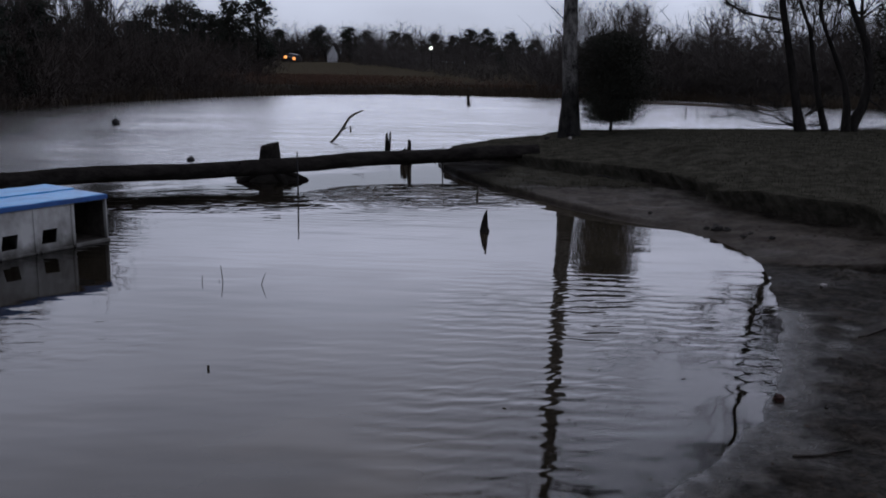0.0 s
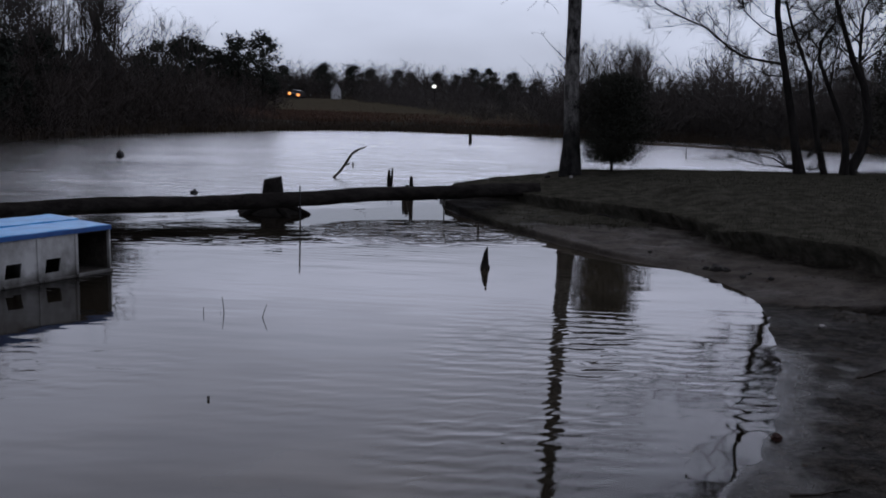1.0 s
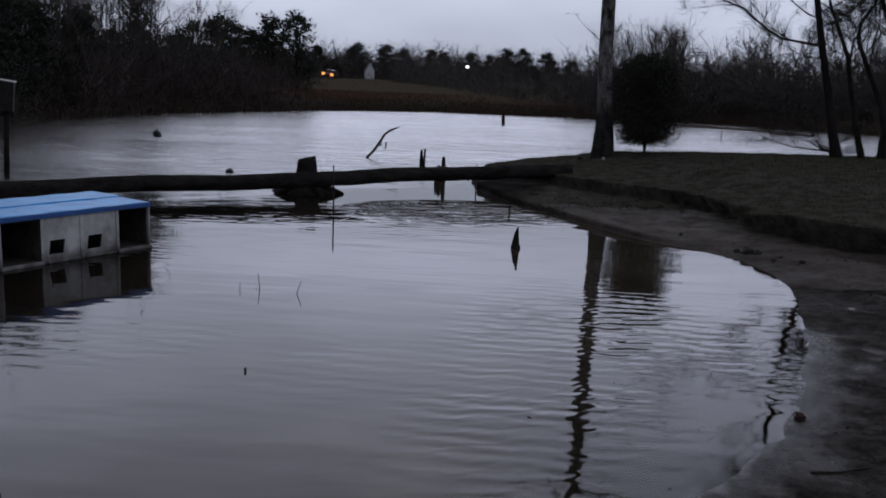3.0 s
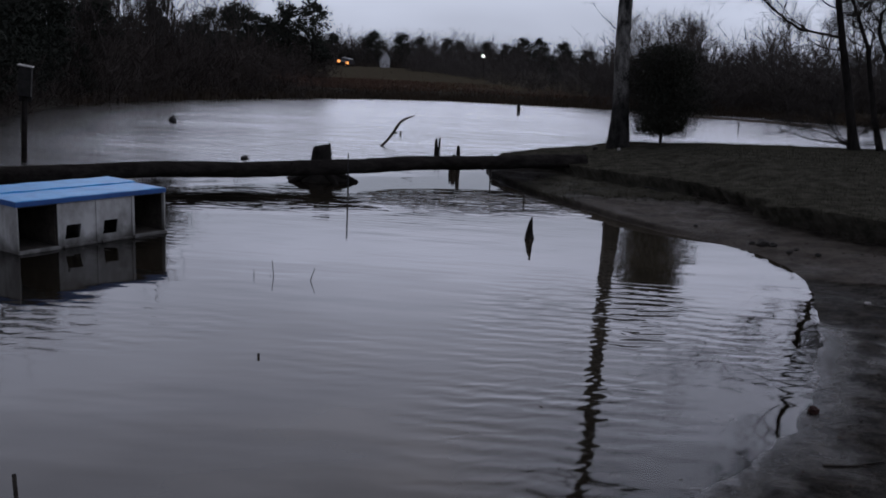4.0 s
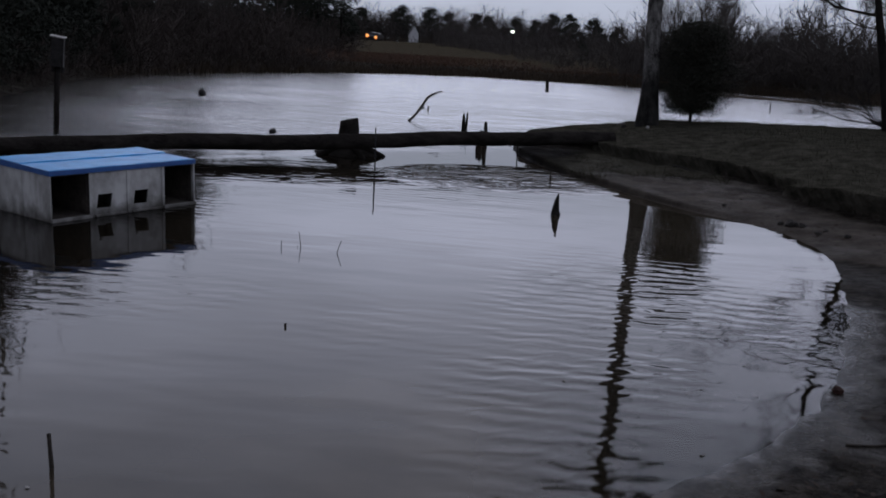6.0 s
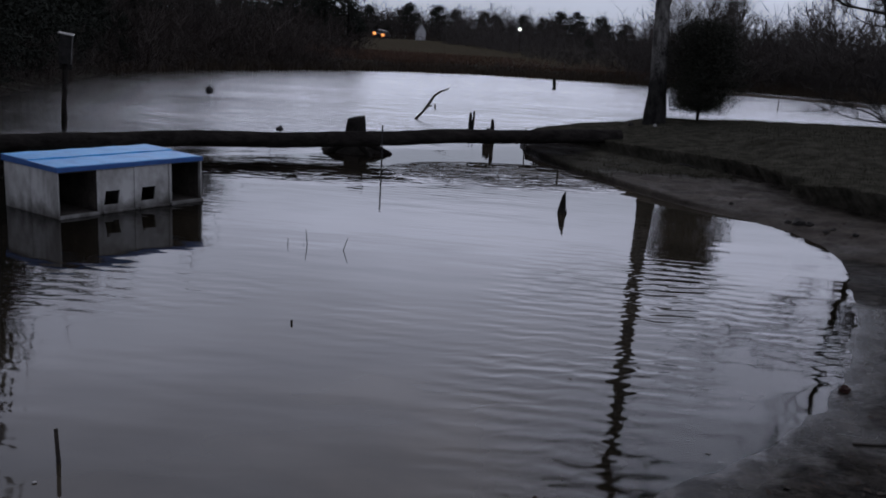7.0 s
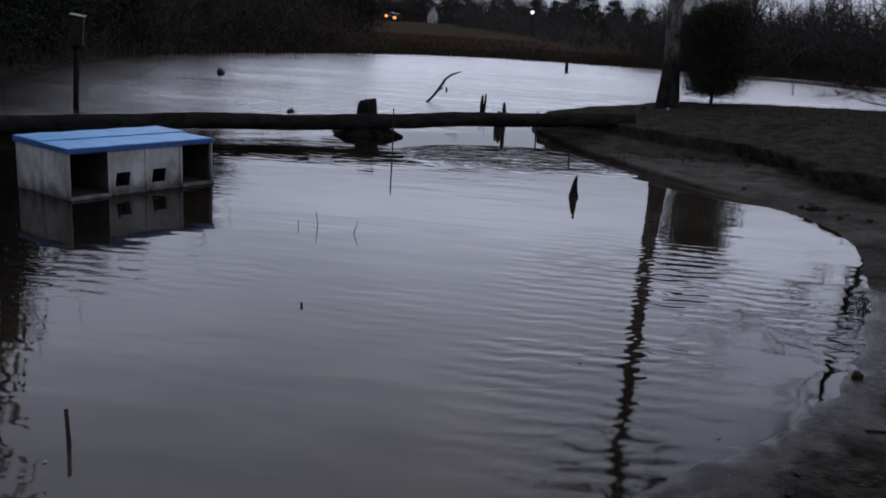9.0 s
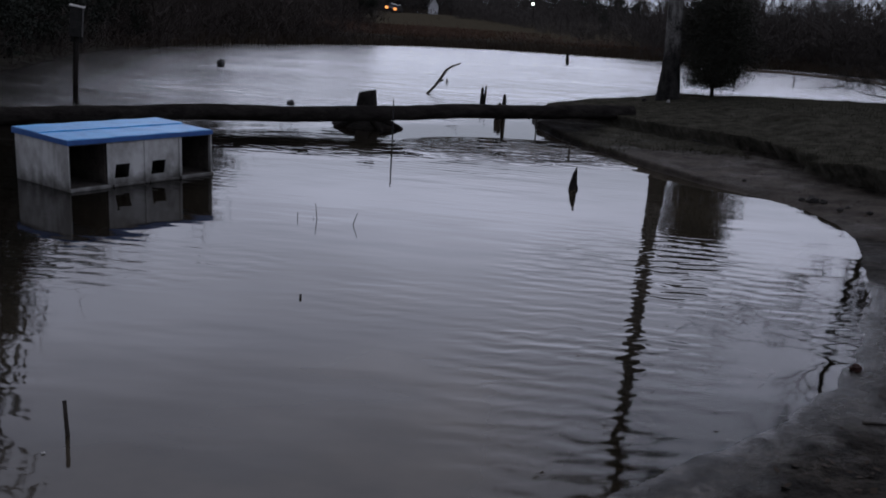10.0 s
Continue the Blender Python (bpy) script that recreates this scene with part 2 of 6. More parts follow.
    wet.inputs["To Min"].default_value, wet.inputs["To Max"].default_value = 0.45, 0.85
    l.new(n1.outputs[0], wet.inputs[0])
    gloss = n.new("ShaderNodeMapRange")
    gloss.inputs["From Min"].default_value, gloss.inputs["From Max"].default_value = 0.0, 0.016
    gloss.inputs["To Min"].default_value, gloss.inputs["To Max"].default_value = 0.09, 0.03
    dull, sheen_off = n.new("ShaderNodeMath"), n.new("ShaderNodeMath")
    sheen_off.operation, sheen_off.inputs[0].default_value = "SUBTRACT", 1.0
    sheen_off.use_clamp = True
    l.new(g.outputs["Fac"], sheen_off.inputs[1])
    dull.operation = "MULTIPLY"
    l.new(gloss.outputs[0], dull.inputs[0])
    l.new(sheen_off.outputs[0], dull.inputs[1])
    # soaked and shiny at the waterline
    sep, soak, rmul = n.new("ShaderNodeSeparateXYZ"), n.new("ShaderNodeMapRange"), n.new("ShaderNodeMath")
    l.new(tc.outputs["Object"], sep.inputs[0])
    soak.inputs["From Min"].default_value, soak.inputs["From Max"].default_value = 0.0, 0.016
    soak.inputs["To Min"].default_value, soak.inputs["To Max"].default_value = 0.55, 1.0
    patchy = n.new("ShaderNodeMath")
    patchy.operation = "MULTIPLY_ADD"
    patchy.inputs[1].default_value = -0.030
    l.new(n4.outputs[0], patchy.inputs[0])
    l.new(sep.outputs[2], patchy.inputs[2])
    steep, level = n.new("ShaderNodeMapRange"), n.new("ShaderNodeMath")
    for k, v in zip(("From Min", "From Max", "To Min", "To Max"), (6.2, 7.6, 0.006, 0.1)):
        steep.inputs[k].default_value = v
    l.new(sep.outputs[1], steep.inputs[0])
    l.new(steep.outputs[0], level.inputs[1])
    l.new(patchy.outputs[0], level.inputs[0])
    l.new(level.outputs[0], soak.inputs[0])
    l.new(level.outputs[0], gloss.inputs[0])
    rmul.operation = "MULTIPLY"
    l.new(wet.outputs[0], rmul.inputs[0])
    l.new(soak.outputs[0], rmul.inputs[1])
    # a thin film of water stands on the flat mud just above the waterline

    def filmed(dry, under):
        band, blend = n.new("ShaderNodeMapRange"), n.new("ShaderNodeMapRange")
        for k, v in zip(("From Min", "From Max", "To Min", "To Max"), (-0.010, 0.008, 1.0, 0.0)):
            band.inputs[k].default_value = v
        l.new(level.outputs[0], band.inputs[0])
        l.new(band.outputs[0], blend.inputs[0])
        l.new(dry, blend.inputs["To Min"])
        blend.inputs["To Max"].default_value = under
        return blend.outputs[0]

    l.new(filmed(rmul.outputs[0], 0.14), b.inputs["Roughness"])
    l.new(filmed(dull.outputs[0], 0.10), b.inputs["Specular IOR Level"])
    bp = n.new("ShaderNodeBump")
    bp.inputs["Distance"].default_value = 0.045
    soft = n.new("ShaderNodeMapRange")
    soft.inputs["To Min"].default_value, soft.inputs["To Max"].default_value = 0.8, 0.15
    l.new(g.outputs["Fac"], soft.inputs[0])
    l.new(filmed(soft.outputs[0], 0.03), bp.inputs["Strength"])
    add = n.new("ShaderNodeMath")
    l.new(n2.outputs[0], add.inputs[0])
    fine = n.new("ShaderNodeMath")
    fine.operation, fine.inputs[1].default_value = "MULTIPLY", 0.4
    l.new(n3.outputs[0], fine.inputs[0])
    l.new(fine.outputs[0], add.inputs[1])
    l.new(add.outputs[0], bp.inputs["Height"])
    l.new(bp.outputs[0], b.inputs["Normal"])
    return m


def water_material():
    """Muddy pond water, silt under a Fresnel gloss, clear over the shallows: calm inside the log, wind-ruffled outside."""
    m = bpy.data.materials.new("muddy_pond_water")
    m.use_nodes = True
    n, l = m.node_tree.nodes, m.node_tree.links
    n.clear()
    out = n.new("ShaderNodeOutputMaterial")
    tc = n.new("ShaderNodeTexCoord")

    def waves(scale, rot, detail=2.0, warp=0.0):
        mp = n.new("ShaderNodeMapping")
        mp.inputs["Scale"].default_value = scale
        mp.inputs["Rotation"].default_value = (0, 0, radians(rot))
        l.new(tc.outputs["Object"], mp.inputs["Vector"])
        t = n.new("ShaderNodeTexNoise")
        t.inputs["Scale"].default_value, t.inputs["Detail"].default_value = 1.0, detail
        t.inputs["Distortion"].default_value = warp
        l.new(mp.outputs[0], t.inputs["Vector"])
        return t.outputs[0]

    def calc(op, a, c):
        x = n.new("ShaderNodeMath")
        x.operation = op
        for k, v in enumerate((a, c)):
            if isinstance(v, float):
                x.inputs[k].default_value = v
            else:
                l.new(v, x.inputs[k])
        return x.outputs[0]

    def span(v, a, b, c, d):
        x = n.new("ShaderNodeMapRange")
        for k, q in zip(("From Min", "From Max", "To Min", "To Max"), (a, b, c, d)):
            x.inputs[k].default_value = q
        l.new(v, x.inputs[0])
        return x.outputs[0]

    def blob(x, y, sx, sy, rot):
        mp = n.new("ShaderNodeMapping")
        mp.vector_type = "TEXTURE"
        mp.inputs["Location"].default_value, mp.inputs["Rotation"].default_value = (x, y, 0), (0, 0, radians(rot))
        mp.inputs["Scale"].default_value = (sx, sy, 10)
        l.new(tc.outputs["Object"], mp.inputs["Vector"])
        g = n.new("ShaderNodeTexGradient")
        g.gradient_type = "SPHERICAL"
        l.new(mp.outputs[0], g.inputs["Vector"])
        return g.outputs[0]

    # how open to the wind: beyond the line of the log
    sep = n.new("ShaderNodeSeparateXYZ")
    l.new(tc.outputs["Object"], sep.inputs[0])
    beyond = calc("SUBTRACT", sep.outputs[1], calc("ADD", calc("MULTIPLY", sep.outputs[0], 0.873), 16.4))
    lee = calc("ADD", sep.outputs[0], calc("ADD", calc("MULTIPLY", sep.outputs[1], 0.19), 9.5))
    wind = calc("MULTIPLY", span(beyond, -0.2, 3.0, 0.0, 1.0), span(lee, 0.5, 4.5, 0.8, 1.0))
    lanes = waves((0.10, 0.30, 1), 4, 4.0)
    rough = calc("ADD", 0.032, calc("MULTIPLY", wind, span(lanes, 0.3, 0.7, 0.17, 0.235)))
    shallow = n.new("ShaderNodeAttribute")
    shallow.attribute_name = "shallow"
    # the ripple trains run in a lane before the tall tree and in a few small patches; the rest lies calm
    patches = waves((0.5, 0.9, 1), 15, 2.0)
    lane = calc("MINIMUM", calc("MULTIPLY", blob(0.5, 5.2, 0.95, 3.2, -7), 2.2), 1.0)
    lane = calc("MAXIMUM", lane, calc("MINIMUM", calc("MULTIPLY", blob(1.2, 6.7, 0.75, 0.95, 0), 2.2), 1.0))
    lane = calc("MAXIMUM", lane, calc("MULTIPLY", blob(0.75, 9.2, 0.5, 2.6, -7), 0.3))
    lane = calc("MAXIMUM", lane, calc("MULTIPLY", blob(-0.75, 5.0, 1.0, 0.9, 0), 0.5))
    lane = calc("MAXIMUM", lane, calc("MINIMUM", calc("MULTIPLY", blob(-2.9, 5.15, 1.5, 0.8, 20), 1.8), 0.6))
    lane = calc("MAXIMUM", lane, calc("MULTIPLY", blob(-0.9, 10.0, 2.4, 1.6, 0), 0.45))
    lane = calc("MAXIMUM", lane, calc("MINIMUM", calc("MULTIPLY", blob(-4.2, 8.2, 1.5, 1.1, 20), 3.0), 1.8))
    lane = calc("MAXIMUM", lane, calc("MINIMUM", calc("MULTIPLY", blob(1.95, 5.1, 0.45, 1.7, 12), 2.4), 1.0))
    amp = calc("MULTIPLY", calc("MAXIMUM", lane, 0.07), span(patches, 0.36, 0.62, 0.3, 1.0))
    amp = calc("MULTIPLY", amp, span(shallow.outputs["Fac"], 0.4, 0.95, 1.0, 0.8))

    def train(scale, rot, warp, size):
        """A train of low parallel ripples, bent and broken."""
        mp = n.new("ShaderNodeMapping")
        mp.inputs["Rotation"].default_value = (0, 0, radians(rot))
        l.new(tc.outputs["Object"], mp.inputs["Vector"])
        w = n.new("ShaderNodeTexWave")
        w.wave_type, w.bands_direction, w.wave_profile = "BANDS", "Y", "SIN"
        for k, v in zip(("Scale", "Distortion", "Detail", "Detail Scale"), (scale, warp, 1.0, size)):
            w.inputs[k].default_value = v
        l.new(mp.outputs[0], w.inputs["Vector"])
        return w.outputs["Fac"]

    h = calc("MULTIPLY", train(1.85, 7, 3.2, 1.3), calc("MULTIPLY", amp, 0.0027))
    h = calc("ADD", h, calc("MULTIPLY", train(2.9, -9, 5.0, 2.0), calc("MULTIPLY", amp, 0.0011)))
    h = calc("ADD", h, calc("MULTIPLY", waves((1.1, 2.4, 1), 10, 1.0, 0.2), 0.0045))
    chop = calc("MINIMUM", calc("MULTIPLY", blob(-0.1, 12.2, 2.0, 1.4, 4), 2.2), 1.0)
    chop = calc("MAXIMUM", chop, calc("MINIMUM", calc("MULTIPLY", blob(-2.9, 11.4, 2.4, 1.3, 12), 0.3), 0.07))
    h = calc("ADD", h, calc("MULTIPLY", waves((2.2, 4.6, 1), 3, 1.5, 0.9), calc("MULTIPLY", chop, 0.11)))
    # wind ripples on the open pond, in broken short rows
    h = calc("ADD", h, calc("MULTIPLY", waves((2.4, 6.5, 1), 8, 2.0, 0.4), calc("MULTIPLY", wind, 0.010)))
    h = calc("ADD", h, calc("MULTIPLY", waves((0.7, 1.0, 1), 5, 4.0, 0.5), calc("MULTIPLY", wind, 0.10)))
    bp = n.new("ShaderNodeBump")
    bp.inputs["Strength"].default_value, bp.inputs["Distance"].default_value = 1.0, 1.0
    l.new(h, bp.inputs["Height"])
    silt = n.new("ShaderNodeValToRGB")
    silt.color_ramp.elements[0].position, silt.color_ramp.elements[0].color = 0.3, (0.0270, 0.0222, 0.0160, 1)
    silt.color_ramp.elements[1].position, silt.color_ramp.elements[1].color = 0.7, (0.060, 0.0495, 0.0362, 1)
    l.new(waves((0.5, 0.5, 0.5), 0, 5.0), silt.inputs[0])
    # silt cloudier inshore; the fall to left and right is painted-in dimming of light
    silt_dimmed = n.new("ShaderNodeMixRGB")
    silt_dimmed.blend_type, silt_dimmed.inputs[0].default_value = "MULTIPLY", 1.0
    l.new(silt.outputs[0], silt_dimmed.inputs[1])
    l.new(calc("MULTIPLY", calc("MULTIPLY", span(sep.outputs[1], 3.6, 7.6, 1.08, 0.64), span(waves((1.6, 2.4, 1.0), 20, 5.0), 0.34, 0.66, 0.74, 1.22)), calc("MINIMUM", span(sep.outputs[0], -3.6, -0.2, 0.22, 1.0), calc("MAXIMUM", span(sep.outputs[0], -0.3, 1.0, 1.0, 0.34), span(sep.outputs[1], 5.0, 7.2, 0.34, 1.0)))), silt_dimmed.inputs[2])
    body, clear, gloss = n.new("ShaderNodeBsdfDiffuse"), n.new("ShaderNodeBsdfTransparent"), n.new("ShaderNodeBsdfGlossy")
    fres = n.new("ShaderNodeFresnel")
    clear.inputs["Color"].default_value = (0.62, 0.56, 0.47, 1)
    l.new(silt_dimmed.outputs[0], body.inputs["Color"])
    l.new(rough, gloss.inputs["Roughness"])
    l.new(bp.outputs[0], gloss.inputs["Normal"])
    fres.inputs["IOR"].default_value = 1.333
    l.new(bp.outputs[0], fres.inputs["Normal"])
    under, whole = n.new("ShaderNodeMixShader"), n.new("ShaderNodeMixShader")
    l.new(shallow.outputs["Fac"], under.inputs[0])
    l.new(body.outputs[0], under.inputs[1])
    l.new(clear.outputs[0], under.inputs[2])
    l.new(fres.outputs[0], whole.inputs[0])
    l.new(under.outputs[0], whole.inputs[1])
    l.new(gloss.outputs[0], whole.inputs[2])
    l.new(whole.outputs[0], out.inputs[0])
    return m


GROUND, WATER = ground_material(), water_material()


# ---------- mesh tools ----------
def mesh_object(name, verts, faces, mat, parent=None, smooth=False):
    me = bpy.data.meshes.new(name)
    me.from_pydata([tuple(v) for v in verts], [], [tuple(f) for f in faces])
    if smooth:
        me.polygons.foreach_set("use_smooth", [True] * len(me.polygons))
    me.materials.append(mat)
    ob = new(name, me)
    if parent:
        ob.parent = parent
    return ob


def part(name, bm, mat, parent, label=""):
    me = bpy.data.meshes.new(name)
    bm.normal_update()
    bm.to_mesh(me)
    bm.free()
    me.materials.append(mat)
    ob = new(name, me)
    ob.parent = parent
    return tagged(ob, label=label)


def empty(name, m, label, category, group=""):
    ob = new(name)
    ob.empty_display_size = 0.1
    ob.matrix_world = m
    return tagged(ob, label=label, category=category, group=group)


def box_bm(x0, x1, y0, y1, z0, z1, bevel=0.004, bm=None):
    """A box with slightly rounded edges."""
    own = bm or bmesh.new()
    tmp = bmesh.new()
    bmesh.ops.create_cube(tmp, size=1)
    for v in tmp.verts:
        v.co = Vector(((x0 + x1) / 2 + v.co.x * (x1 - x0), (y0 + y1) / 2 + v.co.y * (y1 - y0), (z0 + z1) / 2 + v.co.z * (z1 - z0)))
    if bevel:
        bmesh.ops.bevel(tmp, geom=tmp.edges[:], offset=bevel, segments=1, affect="EDGES", profile=0.5)
    me = bpy.data.meshes.new("tmp")
    tmp.to_mesh(me)
    tmp.free()
    own.from_mesh(me)
    bpy.data.meshes.remove(me)
    return own


class Tubes:
    """Collects tapered tubes along polylines into one mesh."""

    def __init__(self):
        self.v, self.f = [], []

    def add(self, pts, radii, sides=6, rough=0.0, caps=True):
        pts = [Vector(p) for p in pts]
        base, side = len(self.v), None
        for i, p in enumerate(pts):
            d = (pts[min(i + 1, len(pts) - 1)] - pts[max(i - 1, 0)]).normalized()
            if side is None:
                side = d.cross(Vector((0, 0, 1)) if abs(d.z) < 0.9 else Vector((1, 0, 0))).normalized()
            side = (side - d * side.dot(d)).normalized()
            up = d.cross(side)
            for k in range(sides):
                a = 2 * math.pi * k / sides
                r = radii[i] * (1 + rough * (random.random() - 0.5))
                self.v.append(p + (side * math.cos(a) + up * math.sin(a)) * r)
        for i in range(len(pts) - 1):
            for k in range(sides):
                a, b = base + i * sides + k, base + i * sides + (k + 1) % sides
                self.f.append((a, b, b + sides, a + sides))
        if caps:
            self.f.append(tuple(base + k for k in reversed(range(sides))))
            self.f.append(tuple(base + (len(pts) - 1) * sides + k for k in range(sides)))

    def make(self, name, mat, parent=None, smooth=True):
        return mesh_object(name, self.v, self.f, mat, parent, smooth)


def wander(rng, start, direction, length, steps, bend=0.25, lift=0.0):
    """A crooked line that grows from start."""
    p, d = Vector(start), Vector(direction).normalized()
    out = [p.copy()]
    for _ in range(steps):
        d = (d + Vector((rng.gauss(0, bend), rng.gauss(0, bend), rng.gauss(0, bend) + lift))).normalized()
        p = p + d * (length / steps)
        out.append(p.copy())
    return out


def branch_out(rng, tubes, line, r0, depth, density, droop=0.05, sides=4, limit=0.0025):
    """Side branches off a limb, thinner at each level."""
    n, grown = len(line) - 1, [line]
    total = sum((line[i + 1] - line[i]).length for i in range(n))
    count = max(2, int(density * total))
    for _ in range(count):
        f = rng.uniform(0.2, 0.98) * n
        i = min(int(f), n - 1)
        p = line[i].lerp(line[i + 1], f - i)
        along = (line[i + 1] - line[i]).normalized()
        out = Vector((rng.gauss(0, 1), rng.gauss(0, 1), rng.gauss(0.25, 0.7)))
        out = (out - along * out.dot(along)).normalized()
        d = (along * rng.uniform(0.5, 1.1) + out * rng.uniform(0.6, 1.0)).normalized()
        length = total * rng.uniform(0.22, 0.5) * (1.15 - f / n * 0.6)
        r = max(limit, r0 * (1 - 0.7 * f / n) * 0.5)
        twig = wander(rng, p, d, length, 4, 0.16, droop)
        tubes.add(twig, [r * (1 - 0.8 * k / 4) for k in range(5)], 3 if depth < 2 else sides, caps=False)
        grown.append(twig)
        if depth > 1:
            grown += branch_out(rng, tubes, twig, r, depth - 1, density * 1.7, droop, sides, limit)
    return grown


def slivers(rng, lines, count, length, width, up=0.5):
    """Fine twig ends: thin flat slips growing off the given lines."""
    v, f = [], []
    for k in range(count):
        line = lines[rng.randrange(len(lines))]
        i = rng.randrange(len(line) - 1)
        p = line[i].lerp(line[i + 1], rng.random())
        d = ((line[i + 1] - line[i]).normalized() * 0.6 + Vector((rng.gauss(0, 0.6), rng.gauss(0, 0.6), rng.gauss(up, 0.4)))).normalized()
        side = d.cross(Vector((rng.gauss(0, 1), rng.gauss(0, 1), rng.gauss(0, 1)))).normalized() * width * rng.uniform(0.6, 1.4)
        tip = p + d * length * rng.uniform(0.5, 1.4)
        v += [p - side, p + side, tip + side * 0.25, tip - side * 0.25]
        f.append((4 * k, 4 * k + 1, 4 * k + 2, 4 * k + 3))
    return v, f


# ---------- the ground ----------
SHORE = [(1.28, 3.71), (1.65, 4.2), (2.02, 4.97), (2.42, 6.04), (2.79, 7.2), (2.97, 7.95), (3.0, 8.55), (2.89, 9.2), (2.64, 9.69),
         (2.11, 10.29), (1.56, 11.24), (1.16, 12.14), (0.74, 12.95), (0.27, 14.26), (-0.02, 15.4), (-0.12, 17.0), (0.8, 18.0), (2.6, 18.7),
         (4.0, 19.7), (7.6, 20.3), (10, 20.5), (16, 21.5), (26, 24), (34, 30), (36, 40), (33, 48), (27, 50.5), (23, 52), (20, 56),
         (18.5, 62.5), (14, 66), (7, 68), (2.7, 69), (-4, 71.5), (-9.7, 67), (-13, 60), (-16, 51.4), (-17.6, 43), (-17.4, 36),
         (-15.6, 28), (-12.5, 19), (-11.2, 13), (-10.2, 8), (-8, 4), (-4.5, 2.0), (-1.5, 1.9), (0.2, 2.6)]


def line_distance(px, py, line, closed=False):
    best = np.full(px.shape, 1e9)
    for (ax, ay), (bx, by) in zip(line, line[1:] + line[:1] if closed else line[1:]):
        dx, dy = bx - ax, by - ay
        t = np.clip(((px - ax) * dx + (py - ay) * dy) / (dx * dx + dy * dy), 0, 1)
        best = np.minimum(best, np.hypot(px - ax - t * dx, py - ay - t * dy))
    return best


def in_water(px, py):
    inside = np.zeros(px.shape, bool)
    for (ax, ay), (bx, by) in zip(SHORE, SHORE[1:] + SHORE[:1]):
        cross = (ay > py) != (by > py)
        inside ^= cross & (px < (bx - ax) * (py - ay) / (by - ay + 1e-12) + ax)
    return inside


def ramp01(v, a, b):
    t = np.clip((v - a) / (b - a), 0, 1)
    return t * t * (3 - 2 * t)


def bumps(x, y, s):
    return (np.sin(x * 1.7 * s + 1.3 * np.sin(y * 1.1 * s)) * np.sin(y * 1.9 * s + 1.7 * np.sin(x * 0.9 * s + 0.5)) +
            0.5 * np.sin(x * 4.1 * s + y * 2.3 * s + 2 * np.sin(y * 1.3 * s)))


def bank_lip(x, y):
    """How far behind the waterline the turf of the near bank begins."""
    wide = np.interp(y, [8.9, 9.5, 10.1, 10.6, 11.4, 12.2, 12.8, 13.2, 13.9, 14.4, 15.0, 15.8, 16.5], [1.50, 1.25, 1.26, 1.22, 1.80, 2.30, 2.18, 1.93, 1.75, 1.57, 1.40, 1.20, 1.20])
    return wide, wide * (1 + 0.04 * bumps(x, y, 0.9)) + 0.05 * bumps(x, y, 3.1) * np.clip(wide, 0.2, 1)


